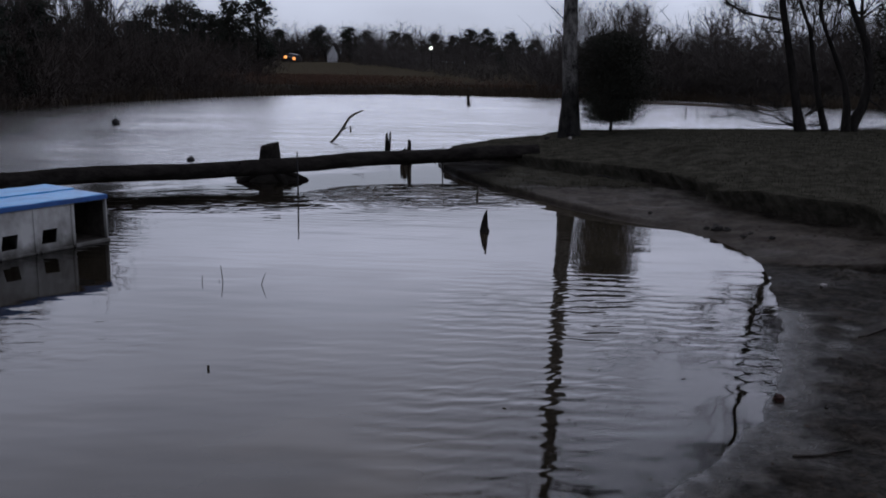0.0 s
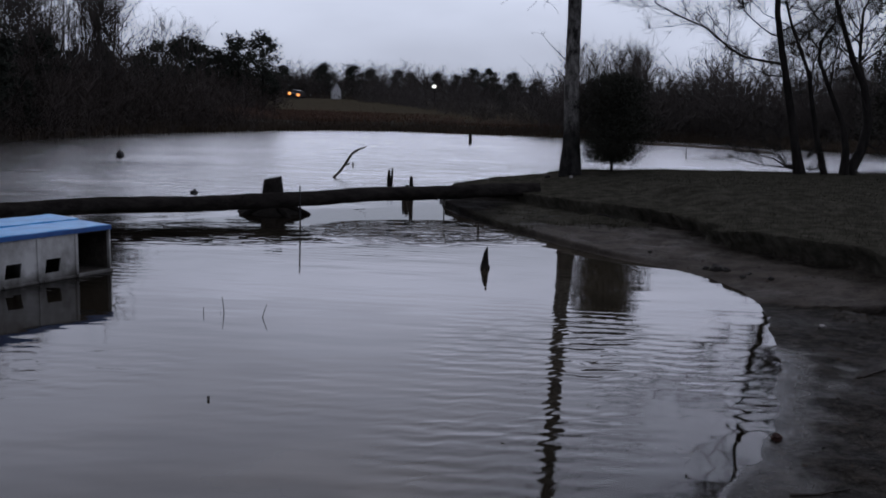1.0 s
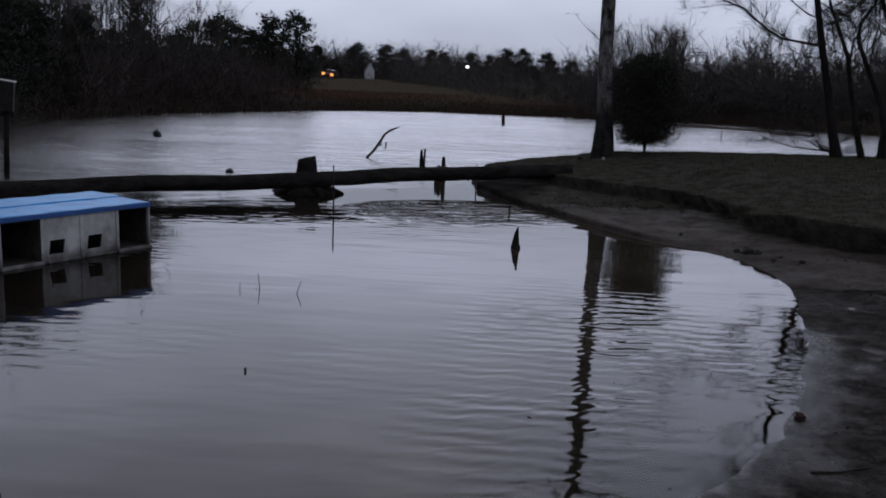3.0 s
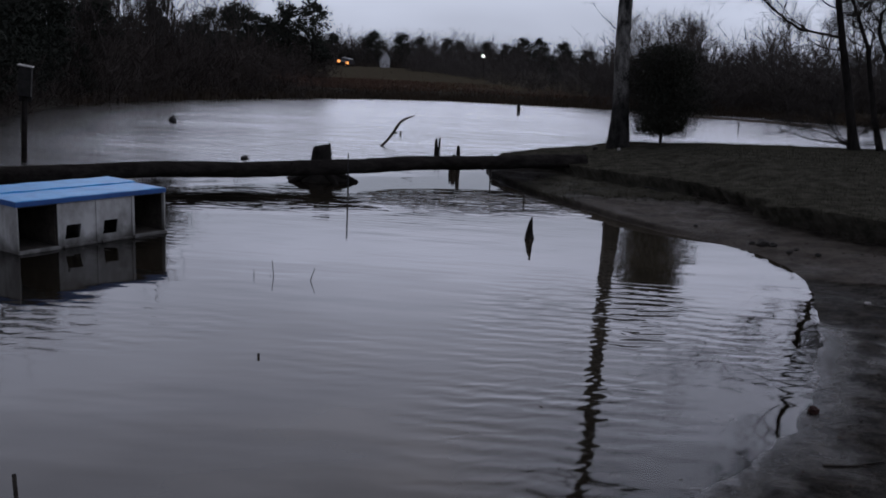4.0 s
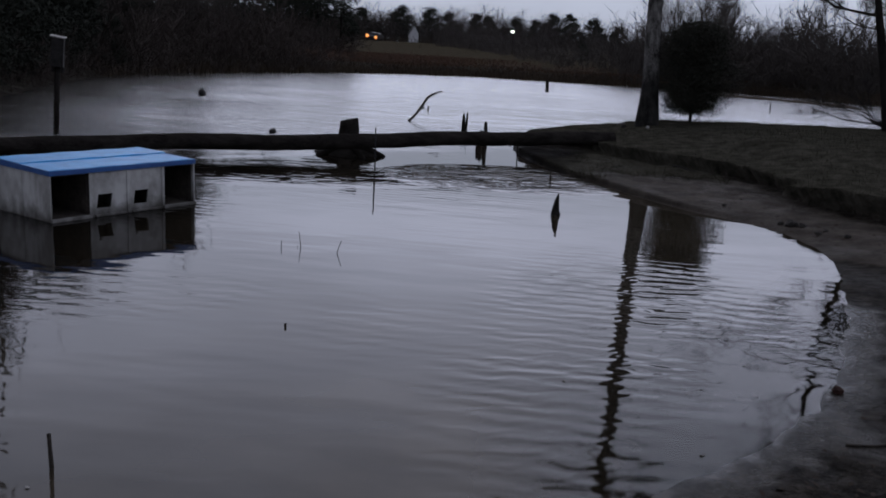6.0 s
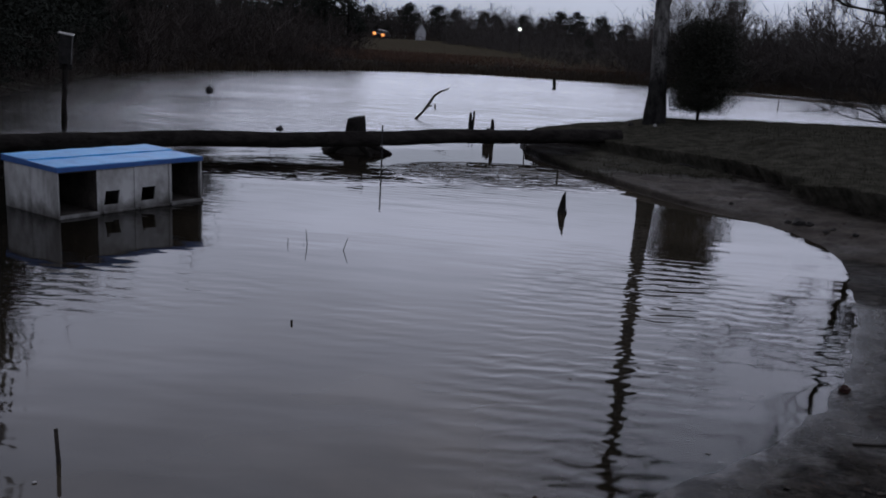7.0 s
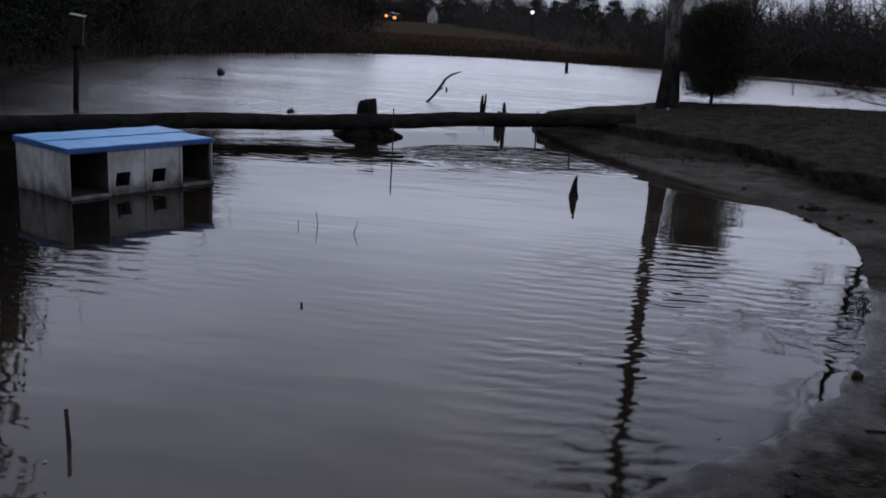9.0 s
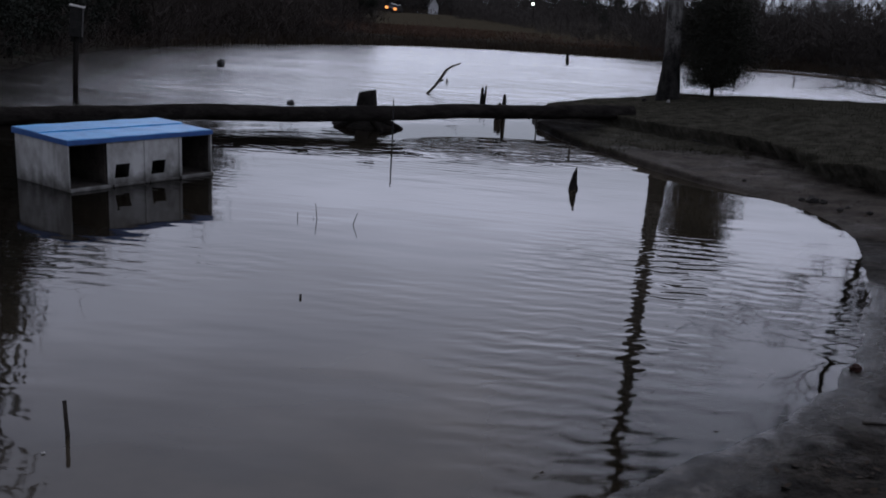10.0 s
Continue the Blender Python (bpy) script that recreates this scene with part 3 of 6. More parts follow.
def terrain(x, y):
    """Height, grass cover and field cover of the ground at x, y."""
    d = line_distance(x, y, SHORE, True)
    wet = in_water(x, y)
    near = line_distance(x, y, SHORE[3:15])
    far = line_distance(x, y, SHORE[14:23])
    wide, lip = bank_lip(x, y)
    step = 0.13 + 0.06 * ramp01(x, 1.8, 2.6) + 0.075 * ramp01(x, 3.4, 4.2) + 0.05 * ramp01(y, 13.0, 15.0)
    edge = np.interp(y, [9.2, 9.7, 10.0, 10.4, 11.3, 12.2, 13.0, 15.0], [0.01, 0.015, 0.035, 0.055, 0.085, 0.09, 0.10, 0.12])
    pen_near = np.maximum(0.05, 0.14 - edge) * np.clip(near / np.maximum(lip, 0.2), 0, 1) * np.minimum(1, 0.5 + 0.5 * wide) + step * ramp01(near, lip - 0.02, lip + 0.06) + (0.25 - 0.12 * ramp01(x, 3.2, 4.2) * ramp01(y, 12.5, 10.5)) * ramp01(near, lip + 0.1, 4.6)
    pen_far = 0.50 * ramp01(far, -0.1, 0.75 + 0.5 * ramp01(x, 2.0, 4.0))
    pen = np.minimum(pen_near, pen_far)
    pen = np.where(y > 14.5, np.minimum(pen, np.interp(x, [0.0, 1.2, 2.0, 2.6], [0.35, 0.41, 0.48, 0.60])), pen)
    # the log's end lies in a hollow worn along the tip, with turf behind it
    along, across = (x + 10.6) * 0.905 + (y - 9.57) * 0.4256, (y - 9.57) * 0.905 - (x + 10.6) * 0.4256
    hollow = 0.03 * along - 0.15 + 0.05 * np.clip(-across - 0.15, 0, 3) + 0.30 * ramp01(across, 0.06, 0.7)
    lying = ramp01(along, 13.95, 13.5) * (y > 12) * (y < 20)
    pen = pen * (1 - lying) + np.minimum(pen, hollow) * lying
    # a low ledge parts the beach from the mud in front of it
    ledge = y - (7.92 - 0.68 * (x - 3.08)) * (x < 3.9) - (7.36 - 0.22 * (x - 3.9)) * (x >= 3.9)
    ledge = ledge + 0.05 * bumps(x, y, 2.0)
    fore = 0.06 * np.clip(d, 0, 0.5) + 0.10 * np.clip(d - 0.5, 0, 1.0) + 0.05 * np.clip(d - 1.5, 0, 6)
    shelf = ramp01(ledge, -0.03, 0.05)
    pen_side = ((x > -0.7) & (y < 23) & (y > 2)) | ((y <= 3.5) & (d < 60))
    h_near = fore * (1 - shelf) + (pen + edge * ramp01(d, 0.0, 0.13) + 0.03 * ramp01(x, 3.2, 3.7) * ramp01(y, 10, 8.5)) * shelf
    beyond = 0.7 * ramp01(d, 0, 2.2) + 0.01 * np.clip(d - 2, 0, 30)
    hill = (0.028 * np.clip(y - 73, 0, 85) + 0.0107 * np.clip(y - 158, 0, 320)) * ramp01(x, 45, 5)
    h_far = beyond + hill
    blend = ramp01(x, 13, 22) * (y < 40)
    land = np.where(pen_side, h_near * (1 - blend) + (0.5 * ramp01(d, 0, 2)) * blend, h_far)
    fine = 0.014 * bumps(x, y, 3.7) + 0.009 * bumps(y * 0.83 + 3, x * 1.07, 7.0)
    front = ((y < 7.4) & (d < 2.0)) * 0.09
    rough = fine * np.maximum(ramp01(d, 0.05, 0.6), front) * (d < 30) * (1 - 0.6 * ramp01(near, lip, lip + 0.3) * pen_side * (y > 8))
    land = land + rough
    h = np.where(wet, -0.36 * ramp01(d, 0.0, 1.6) - 0.06 * np.clip(d, 0, 0.5) + fine * front, land)
    grass = np.where(pen_side, ramp01(near, lip - 0.06, lip + 0.04) * shelf * ramp01(far, 0.1, 0.45), ramp01(d, 0.0, 0.4))
    # the tip under the log is dark sodden turf
    sod = ramp01(y + 0.2 * bumps(x, y, 1.7), 11.9, 12.9) * (y < 18) * pen_side * (x < 3)
    grass = np.where(wet, 0, np.maximum(grass, 0.95 * sod * ramp01(d, 0.0, 0.12)))
    # beach clay thins towards the turf lip, painting in the shade beneath it
    field = ramp01(y, 74, 80) * ramp01(x, 30, 10) + shelf * ((x > -0.7) & (y > 5) & (y < 17)) * (grass < 0.9) * ramp01(y + 0.25 * bumps(x, y, 1.4), 13.6, 11.4) * ramp01(near / np.maximum(lip, 0.2) + 0.12 * bumps(x, y, 2.6), 1.0, 0.55)
    return h, grass, field


def tip_shade(x, y):
    """Mask of the low tip under the log, where shade is painted near-black."""
    bare = ramp01(x - 0.25 * (y - 14) + 0.14 * bumps(x, y, 1.9), 1.35, 0.45)
    return bare * ramp01(y + 0.2 * bumps(x, y, 1.5), 12.0, 13.0) * (y < 16.6) * (x > -1)


def overhang(x, y):
    """How far the turf at the bank's lip leans out over the beach."""
    near = line_distance(x, y, SHORE[3:15])
    e = 0.02
    gx = (line_distance(x + e, y, SHORE[3:15]) - near) / e
    gy = (line_distance(x, y + e, SHORE[3:15]) - near) / e
    wide, lip = bank_lip(x, y)
    out = (0.18 + 0.08 * ramp01(x, 2.6, 4.0)) * ramp01(near, lip - 0.01, lip + 0.06) * ramp01(near, lip + 0.7, lip + 0.06)
    out = out * ((x > -0.7) & (y > 7.6) & (y < 17) & ~in_water(x, y)) * ramp01(x, 14, 10)
    # the mud ledge is undercut a little too
    ledge = y - (7.92 - 0.68 * (x - 3.08)) * (x < 3.9) - (7.36 - 0.22 * (x - 3.9)) * (x >= 3.9) + 0.05 * bumps(x, y, 2.0)
    under = 0.09 * ramp01(ledge, -0.02, 0.06) * ramp01(ledge, 0.5, 0.06) * ramp01(x, 3.05, 3.35) * ((x < 8) & (y < 8.6) & (y > 5.5))
    # so is the low cut edge at the waterline
    cut = 0.115 * ramp01(near, 0.015, 0.13) * ramp01(near, 0.6, 0.14) * ramp01(y, 9.8, 10.8) * ((x > -0.7) & (y < 15.5) & ~in_water(x, y))
    return -gx * (out + cut), -gy * (out + cut) - under


def axis(*spans):
    return np.concatenate([np.arange(a, b, s) for a, b, s in spans])


def build_ground():
    xs = axis((-900, -60, 60), (-60, -20, 3), (-20, -1.5, 0.7), (-1.5, 7.0, 0.06), (7, 14, 0.2), (14, 44, 1.2), (44, 120, 8), (120, 901, 60))
    ys = axis((-300, -8, 40), (-8, 1.5, 0.5), (1.5, 20.6, 0.07), (20.6, 76, 0.9), (76, 180, 6), (180, 460, 20), (460, 1201, 80))
    gx, gy = np.meshgrid(xs, ys)
    h, grass, field = terrain(gx, gy)
    ox, oy = overhang(gx, gy)
    nx, ny = len(xs), len(ys)
    me = bpy.data.meshes.new("ground")
    idx = np.arange(nx * ny).reshape(ny, nx)
    quads = np.stack([idx[:-1, :-1], idx[:-1, 1:], idx[1:, 1:], idx[1:, :-1]], -1).reshape(-1, 4)
    me.vertices.add(nx * ny)
    me.vertices.foreach_set("co", np.stack([gx + ox, gy + oy, h], -1).ravel())
    me.loops.add(quads.size)
    me.loops.foreach_set("vertex_index", quads.ravel())
    me.polygons.add(len(quads))
    me.polygons.foreach_set("loop_start", np.arange(0, quads.size, 4))
    me.polygons.foreach_set("use_smooth", np.ones(len(quads), bool))
    for name, values in (("grass", grass), ("field", field), ("tip_shade", tip_shade(gx, gy) * (h > -0.08))):
        at = me.attributes.new(name, "FLOAT", "POINT")
        at.data.foreach_set("value", values.ravel().astype(np.float32))
    me.update(calc_edges=True)
    me.validate()
    me.materials.append(GROUND)
    return tagged(new("ground", me), "dark wet mud shore rising to a short winter grass bank", "ground", kind="structure")


def height(x, y):
    return float(terrain(np.array([float(x)]), np.array([float(y)]))[0][0])


build_ground()


def build_water():
    xs = axis((-40, -13, 9), (-13, -2, 0.8), (-2, 5, 0.12), (5, 61, 8))
    ys = axis((0.5, 19, 0.14), (19, 91, 9))
    gx, gy = np.meshgrid(xs, ys)
    idx = np.arange(gx.size).reshape(gx.shape)
    quads = np.stack([idx[:-1, :-1], idx[:-1, 1:], idx[1:, 1:], idx[1:, :-1]], -1).reshape(-1, 4)
    ob = mesh_object("water", np.stack([gx, gy, gx * 0], -1).reshape(-1, 3), quads, WATER)
    d = line_distance(gx, gy, SHORE, True)
    at = ob.data.attributes.new("shallow", "FLOAT", "POINT")
    at.data.foreach_set("value", (np.interp(gy, [5, 8, 10], [0.95, 0.6, 0.0]) * (1 - ramp01(d, 0.0, np.interp(gy, [4, 6, 8, 10], [1.7, 1.15, 0.7, 0.3]))) * ramp01(gx, -0.3, 0.7)).ravel().astype(np.float32))
    return ob


water = build_water()
tagged(water, "still muddy pond water with low ripples reflecting the dusk sky", "water", kind="structure")


def build_mud_bar():
    line = [(11.6, 60.5), (12.3, 57.6), (13.2, 55.9), (14.5, 54.7), (15.8, 53.0), (16.7, 50.6), (17.1, 48.2), (17.3, 46.4)]
    v, f = [], []
    for i, (x, y) in enumerate(line):
        w = (0.55 + 0.15 * math.sin(i * 2.1)) * (1.0 if 0 < i < 7 else 0.3)
        top = (0.15 + 0.025 * math.sin(i * 1.3)) * (1.0 if 0 < i < 7 else 0.2)
        for k, (o, z) in enumerate(((-1.0, -0.42), (-0.8, -0.02), (-0.3, top), (0.3, top * 0.9), (0.8, -0.02), (1.0, -0.42))):
            v.append((x + o * w, y + o * w * 0.4, z))
    for i in range(len(line) - 1):
        for k in range(5):
            a = i * 6 + k
            f.append((a, a + 1, a + 7, a + 6))
    ob = mesh_object("mud_bar", v, f, LEAF, None, True)
    tagged(ob, "low dark bar of mud showing above the far water", "mud bar", kind="structure")


build_mud_bar()


# ---------- the fallen log and what stands round it ----------
def log_line(f):
    """A point on the log's axis, 0 where it dips into the water by one shore to 1 on the grass bank."""
    return Vector((-10.6 + 12.1 * f, 9.57 + 5.69 * f, 0.035 + 0.37 * f))


def build_log():
    thing = empty("fallen_log", pose(*log_line(0.5)), "long dark weathered fallen log lying across the water", "log")
    rng = random.Random(4)
    t = Tubes()
    n, sides = 90, 14
    for i in range(n + 1):
        f = 1.01 * i / n
        c = log_line(f) - log_line(0.5)
        c.z += 0.012 * math.sin(f * 17) + 0.006 * math.sin(f * 41 + 1)
        d = Vector((0.905, 0.4256, 0)).normalized()
        side = Vector((-d.y, d.x, 0))
        for k in range(sides):
            a = 2 * math.pi * k / sides
            r = 0.124 - 0.010 * f + 0.010 * math.sin(3 * a + f * 22) + rng.uniform(-0.006, 0.006)
            t.v.append(c + side * math.cos(a) * r + Vector((0, 0, 1)) * math.sin(a) * r)
    for i in range(n):
        for k in range(sides):
            a, b = i * sides + k, i * sides + (k + 1) % sides
            t.f.append((a, a + sides, b + sides, b))
    t.f.append(tuple(range(sides)))
    t.f.append(tuple(n * sides + k for k in reversed(range(sides))))
    t.make("trunk", LOGWOOD, thing)
    for f, out, length in ((0.62, (0.2, -0.5, 0.5), 0.02), (0.862, (0.1, -0.5, -0.7), 0.02)):
        s = Tubes()
        p = log_line(f) - log_line(0.5)
        d = Vector(out).normalized()
        s.add([p + d * 0.06, p + d * (0.11 + length * 0.5), p + d * (0.11 + length) + Vector((0.02, 0, 0))], [0.035, 0.028, 0.014], 7, 0.2)
        s.make("branch_stub", LOGWOOD, thing)


build_log()


def build_stump(x, y, r, top, flare, seed, label, tilt=0.0):
    """A broken stump with a ragged, slanted top and spread roots."""
    rng = random.Random(seed)
    base = -0.42
    thing = empty("tree_stump", pose(x, y, 0), label, "stump")
    t = Tubes()
    sides = 18
    levels = [(base, flare * 1.1), (-0.05, flare), (0.02, flare * 0.93), (0.07, flare * 0.62), (0.13, r * 1.7), (0.22, r * 1.22), (0.35, r * 1.1), (top * 0.8, r * 1.03), (top, r * 0.94)]
    ph = [rng.uniform(0, 6.28) for _ in range(3)]
    for li, (z, rad) in enumerate(levels):
        for k in range(sides):
            a = 2 * math.pi * k / sides
            lobes = 1 + (0.16 if z < 0.2 else 0.07) * math.sin(4 * a + ph[0]) + 0.05 * math.sin(7 * a + ph[1])
            rr = rad * lobes * (1 + rng.uniform(-0.03, 0.03))
            zz = z + (tilt * math.cos(a) + 0.012 * math.sin(3 * a + ph[2]) + rng.uniform(-0.015, 0.015) if li == len(levels) - 1 else 0)
            t.v.append(Vector((rr * math.cos(a), rr * math.sin(a), zz)))
    for i in range(len(levels) - 1):
        for k in range(sides):
            a, b = i * sides + k, i * sides + (k + 1) % sides
            t.f.append((a, b, b + sides, a + sides))
    c = len(t.v)
    t.v.append(Vector((0, 0, top - 0.04)))
    last = (len(levels) - 1) * sides
    for k in range(sides):
        t.f.append((last + k, last + (k + 1) % sides, c))
    t.make("trunk", WETWOOD, thing)
    for k in range(5):
        a = k * 1.25 + rng.uniform(-0.3, 0.3)
        s = Tubes()
        d = Vector((math.cos(a), math.sin(a), 0))
        s.add([d * r * 0.8 + Vector((0, 0, 0.16)), d * flare * 0.7 + Vector((0, 0, 0.08)), d * flare * 1.15 + Vector((0, 0, 0.0)), d * flare * 1.5 + Vector((0, 0, -0.2))],
              [0.07, 0.06, 0.045, 0.02], 7, 0.25)
        s.make("root", WETWOOD, thing)


build_stump(-2.79, 13.93, 0.145, 0.555, 0.52, 3, "dark broken tree stump with spread roots behind the log", 0.03)


def build_snag(x, y, z_top, r, seed, label, name="broken_post", forks=1, lean=(0, 0), base=-0.42, tip=0.28, thin=(0.45, 2.0)):
    """A rotted post or snag: ragged, tapering, split into points at the top."""
    rng = random.Random(seed)
    t = Tubes()
    n = 9
    pts, rad = [], []
    for i in range(n + 1):
        f = i / n
        z = base + (z_top - base) * f
        pts.append((lean[0] * max(z, 0) + rng.uniform(-0.1, 0.1) * r, lean[1] * max(z, 0) + rng.uniform(-0.1, 0.1) * r, z))
        g = max(0.0, z / z_top)
        rad.append(r * (1.1 - thin[0] * g ** thin[1]) * rng.uniform(0.92, 1.08) if i < n else r * tip)
    t.add(pts, rad, 9, 0.25)
    if not forks:
        # a knob at the waterline
        t.add([(r * 0.5, 0, -0.03), (r * 1.0, 0, 0.012), (r * 0.9, 0, 0.03), (r * 0.35, 0, 0.07)], [r * 0.3, r * 0.5, r * 0.42, r * 0.15], 7, 0.2)
    for k in range(forks):
        a = rng.uniform(0, 6.28)
        zt = z_top * rng.uniform(0.62, 0.85)
        o = Vector((math.cos(a) * r * 0.75, math.sin(a) * r * 0.4, 0))
        t.add([o * 0.6 + Vector((lean[0] * zt * 0.3, lean[1] * zt * 0.3, zt * 0.3)), o + Vector((lean[0] * zt * 0.7, 0, zt * 0.75)), o * 1.15 + Vector((lean[0] * zt, 0, zt))], [r * 0.6, r * 0.5, r * 0.12], 7, 0.3)
    ob = t.make(name, WETWOOD, None, False)
    ob.location = (x, y, 0)
    return tagged(ob, label, "post")


build_snag(0.445, 9.40, 0.245, 0.044, 7, "dark pointed rotten stake standing in the water", "rotten_stake", 0, (0.10, 0.02), tip=0.12, thin=(0.86, 1.25))


def build_split_post(x, y, splinters, label, seed):
    """A rotted post torn into splinters. Splinters: (offset, foot radius, height, lean)."""
    rng = random.Random(seed)
    t = Tubes()
    for off, r, top, lean in splinters:
        pts = [(off + lean * max(0.0, z) + rng.uniform(-0.004, 0.004), rng.uniform(-0.01, 0.01), z) for z in (-0.42, 0.0, top * 0.35, top * 0.7, top * 0.92, top)]
        t.add(pts, [r, r, r * 0.92, r * 0.8, r * 0.6, r * 0.22], 8, 0.2)
    ob = t.make("broken_post", WETWOOD, None, False)
    ob.location = (x, y, 0)
    return tagged(ob, label, "post")


build_split_post(-1.25, 19.25, ((-0.022, 0.045, 0.40, 0.0), (0.035, 0.03, 0.44, 0.05)), "dark jagged post split into two points, in the water", 8)
build_split_post(-0.69, 16.55, ((0.03, 0.048, 0.47, -0.02), (-0.06, 0.06, 0.30, 0.0), (-0.12, 0.03, 0.27, 0.0)), "dark split post with a low broken shoulder", 9)
build_snag(1.28, 48.4, 0.62, 0.09, 10, "thin dark post far out in the pond", forks=1, lean=(-0.05, 0))


def build_rod(name, x, y, top, r, label, lean=(0.0, 0.0), mat=STICK, bend=0.0, base=None, category="stick"):
    t = Tubes()
    b = min(height(x, y), 0.6) - 0.04 if base is None else base
    n = 6
    pts = [(lean[0] * (top - b) * i / n + bend * (i / n) ** 2, lean[1] * (top - b) * i / n, b + (top - b) * i / n) for i in range(n + 1)]
    t.add(pts, [r * (1.05 - 0.3 * i / n) for i in range(n + 1)], 8, 0.12)
    ob = t.make(name, mat)
    ob.location = (x, y, 0)
    return tagged(ob, label, category)


build_rod("metal_rod", -2.02, 12.0, 0.62, 0.013, "thin dark upright rod beside the log", (-0.01, 0.0), BLACK, category="rod")
build_rod("thin_stake", -0.03, 15.6, 0.42, 0.014, "thin dark stake beside the log", (0.02, 0), category="stake")
build_rod("thin_stake", 0.47, 12.0, 0.16, 0.016, "short dark stake in the choppy water", (-0.02, 0), category="stake")
build_rod("thin_stake", 10.4, 38.0, 0.45, 0.025, "thin lone stake far out in the pond", category="stake")
build_rod("bent_stick", -1.74, 2.82, 0.145, 0.011, "thin dark stick poking up out of the water", (-0.05, 0.02))
build_rod("twig", -1.35, 4.80, 0.022, 0.010, "tiny dark twig end poking out of the water", (0.0, 0), category="twig")


def build_reed(x, y, h, bend, label):
    t = Tubes()
    b = height(x, y) - 0.03
    pts = [Vector((bend * (i / 8) ** 2.2, 0, b + (h - b) * i / 8 - abs(bend) * 0.15 * (i / 8) ** 3)) for i in range(9)]
    t.add(pts, [0.0085 * (1.1 - 0.8 * i / 8) for i in range(9)], 5)
    t.add([pts[5], pts[5] + Vector((-0.03, 0, 0.05)), pts[5] + Vector((-0.035, 0, 0.09))], [0.004, 0.003, 0.001], 4)
    ob = t.make("reed_stem", STICK)
    ob.location = (x, y, 0)
    tagged(ob, label, "reed", "reed stems in the pond")


build_reed(-1.97, 6.9, 0.06, 0.01, "short dead reed stem standing in the water")
build_reed(-1.79, 6.95, 0.14, -0.03, "thin upright dead reed stem in the water")
build_reed(-1.52, 6.84, 0.12, 0.09, "bent dead reed stem in the water")


def build_arching_branch():
    t = Tubes()
    pts = [Vector(p) for p in ((-0.25, 0, -0.42), (-0.05, 0, -0.05), (0.0, 0, 0.02), (0.16, 0, 0.19), (0.30, 0.02, 0.40), (0.42, 0.02, 0.60), (0.56, 0.03, 0.70), (0.78, 0.04, 0.79))]
    t.add(pts, [0.035, 0.035, 0.034, 0.032, 0.036, 0.03, 0.028, 0.012], 8, 0.2)
    t.add([pts[4] - Vector((0.06, 0, 0.08)), pts[4] + Vector((0.02, 0, -0.06)), pts[4] + Vector((0.07, 0, -0.04))], [0.03, 0.026, 0.012], 7, 0.2)
    ob = t.make("dead_branch", STICK)
    ob.location = (-2.77, 21.5, 0)
    tagged(ob, "dark arching dead branch sticking out of the pond", "branch")


build_arching_branch()


def build_float(x, y, rx, rz, label, seed):
    """A dark rounded float with a neck, low in the water."""
    rng = random.Random(seed)
    thing = empty("float", pose(x, y, 0, 0, 0, rng.uniform(0, 90)), label, "float")
    bm = bmesh.new()
    bmesh.ops.create_icosphere(bm, subdivisions=3, radius=1)
    for v in bm.verts:
        w = 1 + 0.08 * math.sin(5 * v.co.x + seed) * math.cos(4 * v.co.y)
        v.co = Vector((v.co.x * rx * w, v.co.y * rx * 0.85 * w, v.co.z * rz * (0.75 if v.co.z < 0 else 1) + rz * 0.35))
    part("body", bm, BLACK, thing)
    t = Tubes()
    t.add([(rx * 0.2, 0, rz * 1.2), (rx * 0.3, 0, rz * 1.4), (rx * 0.34, 0, rz * 1.52)], [rx * 0.3, rx * 0.25, rx * 0.26], 10)
    t.make("neck", BLACK, thing)


build_float(-10.1, 26.9, 0.135, 0.16, "round black float out in the pond", 2)
build_float(-4.84, 16.6, 0.085, 0.055, "small dark float low in the water beyond the log", 5)
build_rod("thin_stake", -2.79, 25.9, 0.14, 0.03, "short dark stub in the open pond", category="stake")


